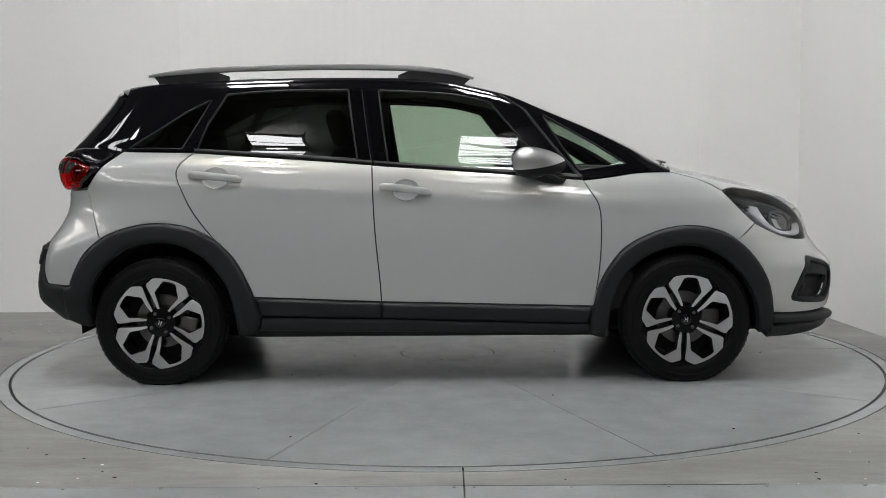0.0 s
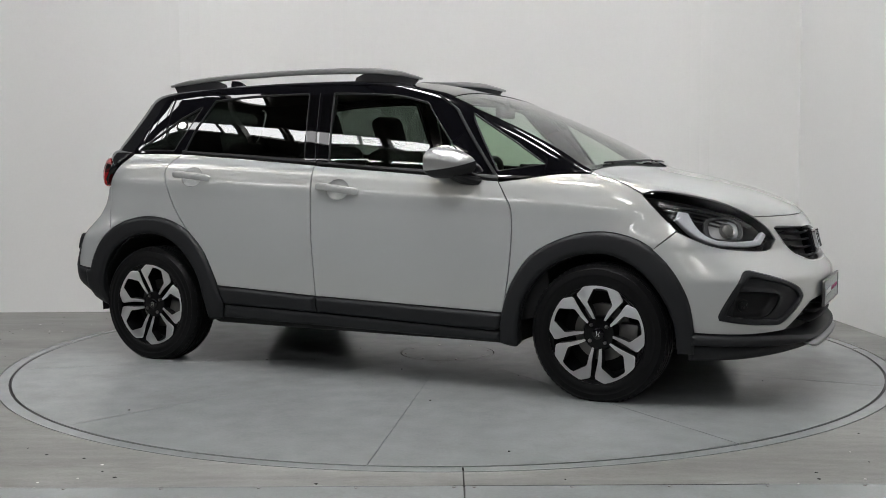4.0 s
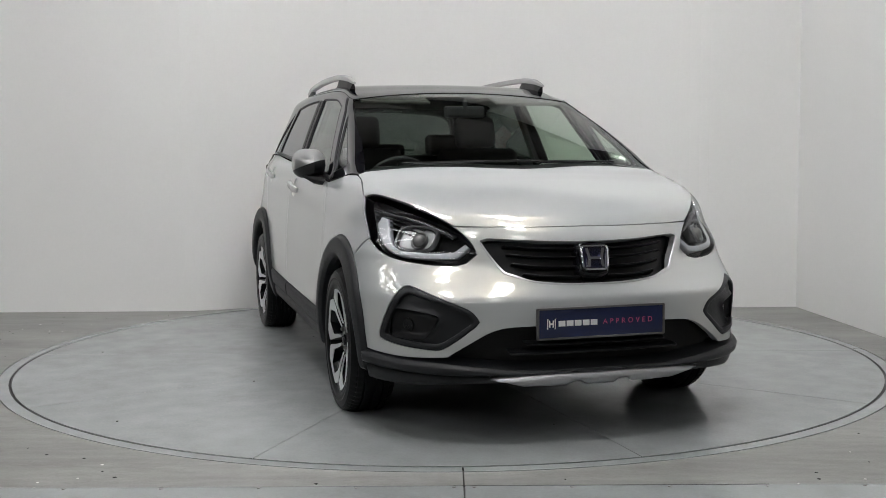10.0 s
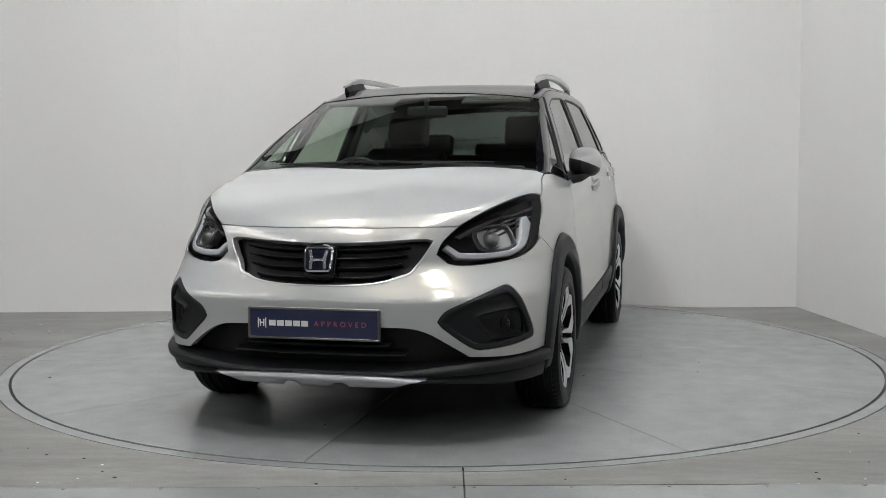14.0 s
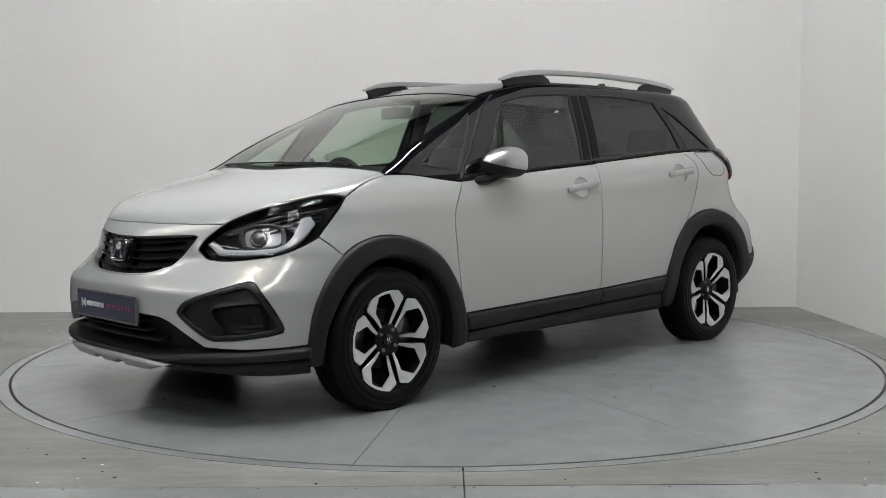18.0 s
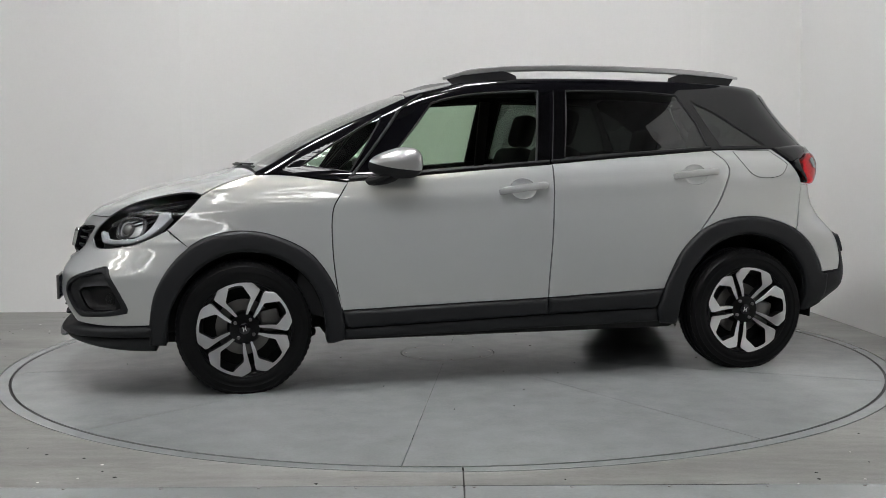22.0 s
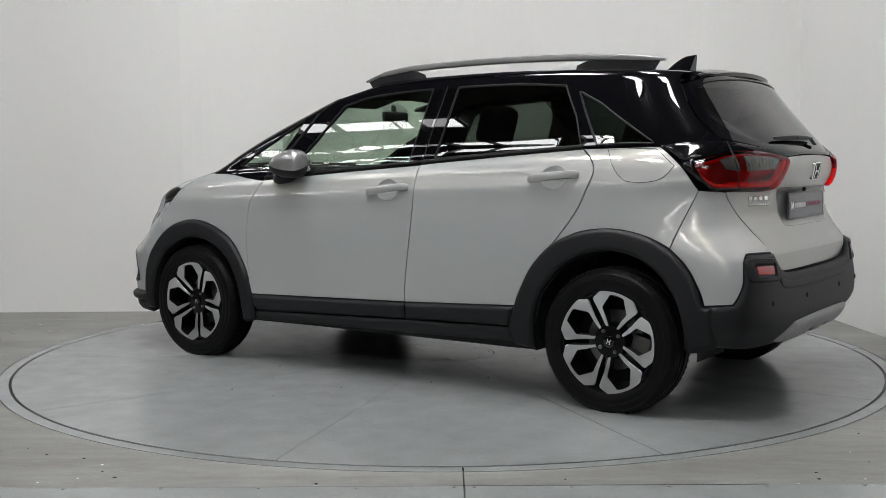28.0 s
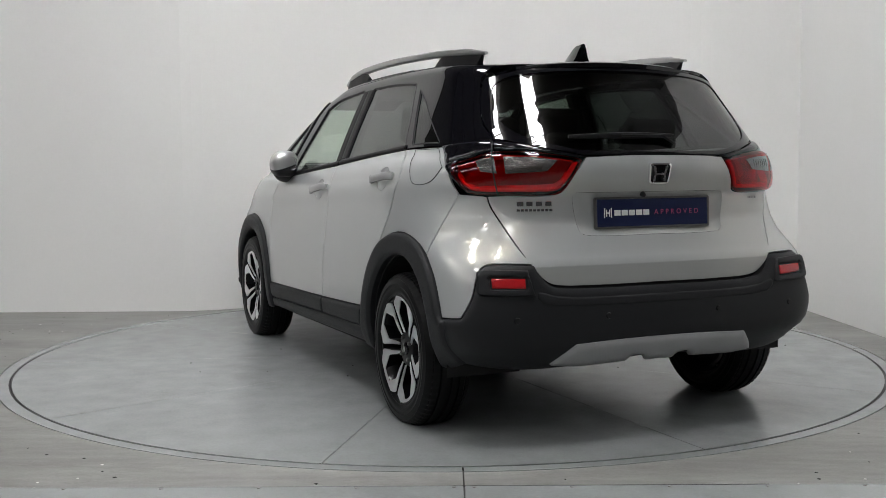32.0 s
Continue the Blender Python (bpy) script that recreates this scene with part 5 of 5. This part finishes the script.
# door handles
def handle(x, z, sg, rise):
    root = new("door_handle")
    root.parent = car
    p, n = spot("side", x, z)
    xs = np.linspace(-.128, .115, 16)
    pts = []
    for d in xs:
        q, nn = spot("side", x + d, z + rise * d)
        t = min(1, abs(d + .0065) / .1215)
        pts.append(q + nn * (.019 * (1 - t**6) + .004))
    bar = sweep_tube(pts, .020, .036, 12, taper=lambda t: min(1, .72 + 9 * min(t, 1 - t)))
    flip = Matrix.Diagonal((1, sg, 1, 1))
    for nm, b, mt in (("handle_bar", bar, PAINT),):
        bmesh.ops.transform(b, matrix=flip, verts=b.verts)
        part(nm, b, mt, root, "", True)


for k in (0, 1):
    panel("handle_recess", "side", cup_edge(k), PAINT, car, off=-.001, bulge=-.009, soft=.045, step=.01, depth=0, gap=-.002, mirror=True)
for sg in (1, -1):
    handle(-.075, .944, sg, -.12)
    handle(-.983, 1.006, sg, -.09)


# mirrors
def mirror_unit(sg):
    root = new("door_mirror")
    root.parent = car
    root["label"] = "silver-capped door mirror on a black arm"
    cx, cy, cz = .53, .822, 1.073

    def lobe(top):
        bm = bmesh.new()
        bmesh.ops.create_uvsphere(bm, u_segments=40, v_segments=24, radius=1)
        f = lambda q, e: math.copysign(abs(q) ** e, q)
        for v in bm.verts:
            x, y, z = v.co
            x, y, z = f(x, .85), f(y, .7), f(z, .8)
            x2 = x * .152 if x > 0 else f(x, .7) * .098
            sx = 1 - .22 * abs(y)
            v.co = (cx + x2 * sx - .035 * max(0, y), sg * (cy + y * .077), cz + z * .073 * (1 - .24 * max(0, x)) - .012 * max(0, x))
        bmesh.ops.bisect_plane(bm, geom=bm.verts[:] + bm.edges[:] + bm.faces[:], plane_co=(cx, sg * cy, cz - .008), plane_no=(-.10, sg * .28, .95), clear_inner=top, clear_outer=not top)
        return bm
    part("mirror_cap", lobe(True), SILVER, root, "silver mirror cap", True)
    part("mirror_base", lobe(False), TRIM, root, "", True)
    arm = sweep_tube([(.625, sg * .735, .985), (.60, sg * .785, .995), (.555, sg * .82, 1.020)], .15, .050, 12, taper=lambda t: 1 - .25 * t)
    part("mirror_arm", arm, TRIM, root, "", True)
    g = box(.006, .104, .072, Matrix.Translation((cx - .074, sg * (cy - .004), cz)) @ pose(0, 0, 0, 0, 0, -8 * sg), .02, 3)
    part("mirror_glass", g, CHROME, root)


for sg in (1, -1):
    mirror_unit(sg)

# fuel flap, on the car's left flank
FL = [(-1.22, 1.125, 1), (-1.285, 1.025), (-1.34, .99), (-1.47, .998), (-1.525, 1.055, 1), (-1.43, 1.127, 1)]
loop = outline(FL, .015)
o, d = rays("side", loop)
P3 = cast(o, d)
P3 = P3 + grad(P3) * .0012
part("fuel_flap_joint", sweep_tube([Vector(p) for p in P3], .0025, .0025, 6), DARK, car)

# under-skin, floor pan, wheel wells
panel("under_skin", "side", [(1.62, .28, 1), (1.60, .72), (1.42, .88), (1.2, 1.03), (.77, .97), (-.2, 1.04), (-1.38, 1.11), (-1.44, 1.08), (-1.58, .90), (-1.66, .55), (-1.66, .40, 1)] + [c(p) for p in reversed(OPEN_R)] + [c(p) for p in reversed(OPEN_F)], DARK, car, off=-.018, step=.05, depth=0, mirror=True)
panel("under_skin", "front", sym([(0, .28), (.9, .30), (.95, .60), (.9, .66), (.6, .66), (.4, .78), (0, .80)]), DARK, car, off=-.085, step=.06, depth=0)
panel("under_skin", "rear", sym([(0, .33), (.8, .36), (.8, .60), (.62, .90), (.35, .92), (0, .92)]), DARK, car, off=-.03, step=.06, depth=0)
part("floor_pan", join(box(1.75, 1.5, .05, Matrix.Translation((-.02, 0, .255)), .02), box(.9, .95, .05, Matrix.Translation((1.35, 0, .235)), .02), box(.6, .8, .06, Matrix.Translation((-1.25, 0, .41)), .02)), DARK, car)
part("exhaust", join(sweep_tube([(-.6, -.25, .20), (-1.2, -.30, .26), (-1.5, -.35, .38), (-1.68, -.38, .40)], .05, .05), box(.34, .24, .10, Matrix.Translation((-1.46, -.2, .41)), .04, 3)), DARK, car)
part("rear_axle_beam", sweep_tube([(-1.22, -.62, .30), (-1.18, 0, .27), (-1.22, .62, .30)], .10, .08), DARK, car)
for x in (1.265, -1.265):
    for sg in (1, -1):
        bm = bmesh.new()
        r = .385
        rows = []
        for i in range(25):
            a = radians(-8 + 196 * i / 24)
            rows.append([bm.verts.new((x + r * math.cos(a), sg * y, .314 + r * math.sin(a))) for y in (.48, .79)])
        for a, b in zip(rows, rows[1:]):
            bm.faces.new((a[0], a[1], b[1], b[0]))
        cen = [r_[0] for r_ in rows]
        bm.faces.new(cen)
        part("wheel_well", bm, DARK, car)


# ---- wheels ----
def wheel(x, sg, spin):
    root = new("wheel")
    root.parent = car
    root["label"] = "machined two-tone alloy wheel with black tyre"
    root.matrix_basis = Matrix.Translation((x, sg * .742, .314)) @ pose(0, 0, 0, 0, spin, 0 if sg > 0 else 180)
    W, R = .0925, .314
    tyre = new("tyre", TYRE)
    tyre.parent, tyre.matrix_basis = root, pose(0, 0, 0, 0, -spin, 0)
    for nm, me in WHEEL_BITS:
        ob = new(nm, me)
        ob.parent = root
    for k in range(5):
        a = 72 * k + 90
        ob = new("spoke_face", LOOP)
        ob.parent, ob.matrix_basis = root, pose(0, 0, 0, 0, -a, 0)
        ob = new("spoke_body", WEB)
        ob.parent, ob.matrix_basis = root, pose(0, 0, 0, 0, -a, 0)
    for k in range(4):
        a = radians(45 + 90 * k)
        ob = new("wheel_nut", NUT)
        ob.parent, ob.matrix_basis = root, pose(.050 * math.cos(a), .062, .050 * math.sin(a))
    return root


def keep_mesh(name, bm, material, smooth=True):
    ob = part(name, bm, material, None, "", smooth)
    me = ob.data
    bpy.data.objects.remove(ob)
    return me


def tyre_bm():
    prof = [(.212, .078), (.2195, .0905), (.226, .0935), (.228, .0925), (.236, .0965), (.250, .0985), (.252, .0975), (.264, .0985), (.266, .0995), (.270, .0985), (.288, .0945), (.290, .0955), (.300, .086), (.3075, .0745), (.3085, .0735), (.3085, .068), (.3115, .066), (.3135, .045), (.3055, .043), (.3055, .037), (.314, .035), (.314, .012), (.3055, .010), (.3055, .004)]
    prof = prof + [(r, -h) for r, h in reversed(prof)]
    bm = lathe(prof, 198)
    # cross grooves of the tread's shoulders
    for v in bm.verts:
        r = math.hypot(v.co.x, v.co.z)
        if r > .301 and .058 < abs(v.co.y) < .082 and round(math.atan2(v.co.z, v.co.x) * 198 / (2 * math.pi)) % 3 == 0:
            v.co.x *= (r - .004) / r
            v.co.z *= (r - .004) / r
    return bm


def tyre_on_ground():
    """The tyre, flattened where it bears on the table."""
    bm = tyre_bm()
    for v in bm.verts:
        if v.co.z < -.2985:
            v.co.z = -.2985
            v.co.y *= 1.04
    return bm


TYRE = keep_mesh("tyre", tyre_on_ground(), RUBBER)
WHEEL_BITS = [
    ("rim_barrel", keep_mesh("rim_barrel", lathe([(.212, .088), (.205, .086), (.198, .07), (.188, .03), (.185, -.08), (.21, -.09)], 72), RIM_BLACK)),
    ("rim_lip", keep_mesh("rim_lip", lathe([(.215, .084), (.2225, .090), (.2205, .0935), (.2175, .092), (.213, .078)], 72), RIM_BLACK)),
    ("hub_disc", keep_mesh("hub_disc", lathe([(.0, .062), (.030, .062), (.036, .060), (.058, .061), (.070, .058), (.078, .045), (.08, .0)], 48), RIM_BLACK)),
    ("centre_cap", keep_mesh("centre_cap", lathe([(.0, .070), (.020, .0695), (.026, .067), (.0275, .060)], 40), BLACK)),
    ("brake_disc", keep_mesh("brake_disc", lathe([(.0, .012), (.06, .012), (.065, .0), (.13, .0), (.13, -.02), (.0, -.02)], 48), STEEL)),
    ("brake_drum", keep_mesh("brake_drum", lathe([(.186, -.03), (.05, -.032), (.0, -.032)], 40), DARK)),
    ("caliper", keep_mesh("caliper", box(.09, .05, .12, Matrix.Translation((-.125, .005, 0)), .015), STEEL)),
]
sgn_pts = [(-.62, .8), (-.36, .8), (-.22, .12), (.22, .12), (.36, .8), (.62, .8), (.44, 0), (.58, -.8), (.32, -.8), (.22, -.15), (-.22, -.15), (-.32, -.8), (-.58, -.8), (-.44, 0)]
WHEEL_BITS.append(("cap_sign", keep_mesh("cap_sign", prism([(x * .015, y * .015) for x, y in sgn_pts], 0, .002, Matrix(((1, 0, 0, 0), (0, 0, 1, .0697), (0, 1, 0, 0), (0, 0, 0, 1)))), CHROME, False)))


def loop_bm(y_front, y_back, grow):
    """One U of the wheel: two thin spokes that widen and join along the rim. Built round +x, seen along y."""
    outer = [(.062, .030), (.110, .0635), (.158, .103), (.168, .105), (.206, .079), (.2155, .040), (.2185, 0)]
    inner = [(.064, .0195), (.100, .036), (.134, .0565), (.142, .057), (.201, .032), (.2045, .018), (.2055, 0)]
    out = [(r, t + grow) for r, t in outer] + [(r, -t - grow) for r, t in reversed(outer[:-1])]
    inn = [(r, t - grow) for r, t in inner[:-1]] + [inner[-1]] + [(r, -t + grow) for r, t in reversed(inner[:-1])]
    bm = bmesh.new()
    bow = lambda r: .004 * math.sin(math.pi * min(1, max(0, (r - .06) / .155))) + .026 * min(1, max(0, (r - .06) / .13))
    rows = []
    for (ro, to), (ri, ti) in zip(out, inn):
        rows.append([bm.verts.new(v) for v in ((ro, y_back, to), (ro, y_front + bow(ro) - .0015, to), (ro + (ri - ro) * .08, y_front + bow(ro), to + (ti - to) * .08), (ri, y_front + bow(ri) - .003, ti), (ri, y_back, ti))])
    for p, q in zip(rows, rows[1:]):
        for j in range(4):
            bm.faces.new((p[j], p[j + 1], q[j + 1], q[j]))
    bm.faces.new(rows[0])
    bm.faces.new(rows[-1][::-1])
    return bm


LOOP = keep_mesh("spoke_face", loop_bm(.066, .060, 0.0), ALLOY, False)
WEB = keep_mesh("spoke_body", loop_bm(.0625, .030, .0012), RIM_BLACK, False)
NUT = keep_mesh("wheel_nut", lathe([(.0, .010), (.006, .010), (.0085, .007), (.0085, -.004)], 6), STEEL, False)
for x, sg, spin in ((1.265, -1, -5), (-1.265, -1, -15), (1.265, 1, 11), (-1.265, 1, -13)):
    wheel(x, sg, spin)


# ---- inside the car ----
def seat(y):
    root = new("front_seat")
    root.parent = car
    root["label"] = "dark fabric front seat with headrest"
    part("seat_cushion", box(.50, .50, .16, Matrix.Translation((.02, y, .56)) @ pose(0, 0, 0, 0, -6, 0), .05, 3), FABRIC, root, "", True)
    part("seat_back", box(.15, .49, .62, Matrix.Translation((-.30, y, .86)) @ pose(0, 0, 0, 0, -20, 0), .05, 3), FABRIC, root, "", True)
    part("headrest", box(.10, .25, .19, Matrix.Translation((-.43, y, 1.255)) @ pose(0, 0, 0, 0, -16, 0), .04, 3), FABRIC, root, "", True)
    for d in (-.06, .06):
        part("headrest_post", sweep_tube([(-.395, y + d, 1.10), (-.42, y + d, 1.20)], .014, .014, 8), STEEL, root)


seat(.36)
seat(-.36)
bench = new("rear_bench")
bench.parent = car
part("bench_cushion", box(.48, 1.22, .16, Matrix.Translation((-.80, 0, .60)), .05, 3), FABRIC, bench, "", True)
part("bench_back", box(.14, 1.22, .54, Matrix.Translation((-1.12, 0, .86)) @ pose(0, 0, 0, 0, -20, 0), .04, 3), FABRIC, bench, "", True)
for y in (-.40, 0, .40):
    part("headrest", box(.09, .25, .15 if y else .10, Matrix.Translation((-1.22, y, 1.19 if y else 1.15)) @ pose(0, 0, 0, 0, -14, 0), .035, 3), FABRIC, bench, "", True)
part("dashboard", join(box(.42, 1.32, .30, Matrix.Translation((.86, 0, .84)), .06, 3), box(.36, 1.18, .05, Matrix.Translation((1.05, 0, 1.022)) @ pose(0, 0, 0, 0, 4, 0), .02)), INTERIOR, car, "", True)
part("paper_sheet", box(.10, .23, .003, Matrix.Translation((1.10, .27, 1.056)) @ pose(0, 0, 0, 0, -14, 4)), WHITE_PRINT, car, "white paper lying on the dashboard")
part("centre_screen", box(.02, .24, .13, Matrix.Translation((.63, 0, 1.0)) @ pose(0, 0, 0, 0, -12, 0), .006), BLACK, car)
sw = new("steering_wheel")
sw.parent = car
sw.matrix_basis = Matrix.Translation((.50, -.36, .93)) @ pose(0, 0, 0, 0, -66, 0)
ring = [(.178 * math.cos(a), .178 * math.sin(a), 0) for a in np.linspace(0, 2 * math.pi, 41)]
part("wheel_rim", sweep_tube(ring, .028, .03, 10), INTERIOR, sw, "", True)
part("wheel_hub", join(box(.13, .15, .05, None, .02), box(.34, .035, .02, None, .006), box(.035, .18, .02, Matrix.Translation((0, -.09, 0)), .006)), INTERIOR, sw)
part("steering_column", sweep_tube([(.52, -.36, .93), (.80, -.36, .84)], .08, .08), INTERIOR, car)
part("inner_mirror", join(box(.03, .22, .06, Matrix.Translation((.48, 0, 1.335)), .014, 2), box(.02, .02, .06, Matrix.Translation((.49, 0, 1.37)))), INTERIOR, car)
for y in (.36, -.36):
    part("sun_visor", box(.17, .36, .018, Matrix.Translation((.40, y, 1.40)) @ pose(0, 0, 0, 0, 16, 0), .008), HEADLINER, car)
panel("headliner", "round", sym_v([(.36, 0), (.36, .52), (.1, .56), (-1.1, .53), (-1.38, .48), (-1.40, 0)]), HEADLINER, car, off=-.03, step=.06, depth=0)
panel("door_card", "side", [(.95, .36), (.90, .93), (.6, .985), (-.2, 1.03), (-1.05, 1.09), (-1.3, 1.09), (-1.0, .80), (-.75, .36)], INTERIOR, car, off=-.07, step=.06, depth=0, mirror=True)
part("boot_floor", box(.45, 1.0, .04, Matrix.Translation((-1.45, 0, .80)), .01), INTERIOR, car)
part("door_inner_cards", join(box(.06, .02, .44, Matrix.Translation((-.25, .63, 1.23)) @ pose(0, 0, 0, 21, 0, 0)), box(.06, .02, .44, Matrix.Translation((-.25, -.63, 1.23)) @ pose(0, 0, 0, -21, 0, 0))), INTERIOR, car)

# ---- what moves: the table turns and carries the car ----
TURN_T = [0, .5, 1, 1.5, 2, 2.5, 3, 3.5, 5.5, 7, 9, 11, 13, 14.5, 16.5, 18, 20, 22, 24, 26, 28, 30, 32]
HEADING = [.49, -1.08, -3.36, -6.50, -10.27, -14.14, -18.12, -22.12, -38.05, -49.66, -65.24, -80.73, -96.27, -107.93, -123.60, -135.41, -151.24, -167.03, -182.73, -198.73, -214.77, -230.59, -246.30]
LEAN = 7.386


def turn(t):
    """The table's angle: it starts up over two seconds, then runs evenly. The car stands on it with its nose LEAN degrees ahead."""
    return float(np.interp(t, TURN_T, HEADING)) - LEAN


def motions():
    walk(table, [(t, pose(0, 0, 0, 0, 0, turn(t))) for t in TURN_T])
    walk(car, [(t, pose(0, 0, 0, 0, 0, turn(t) + LEAN) @ pose(-.1210, -.0110, -.0155)) for t in TURN_T])


motions()
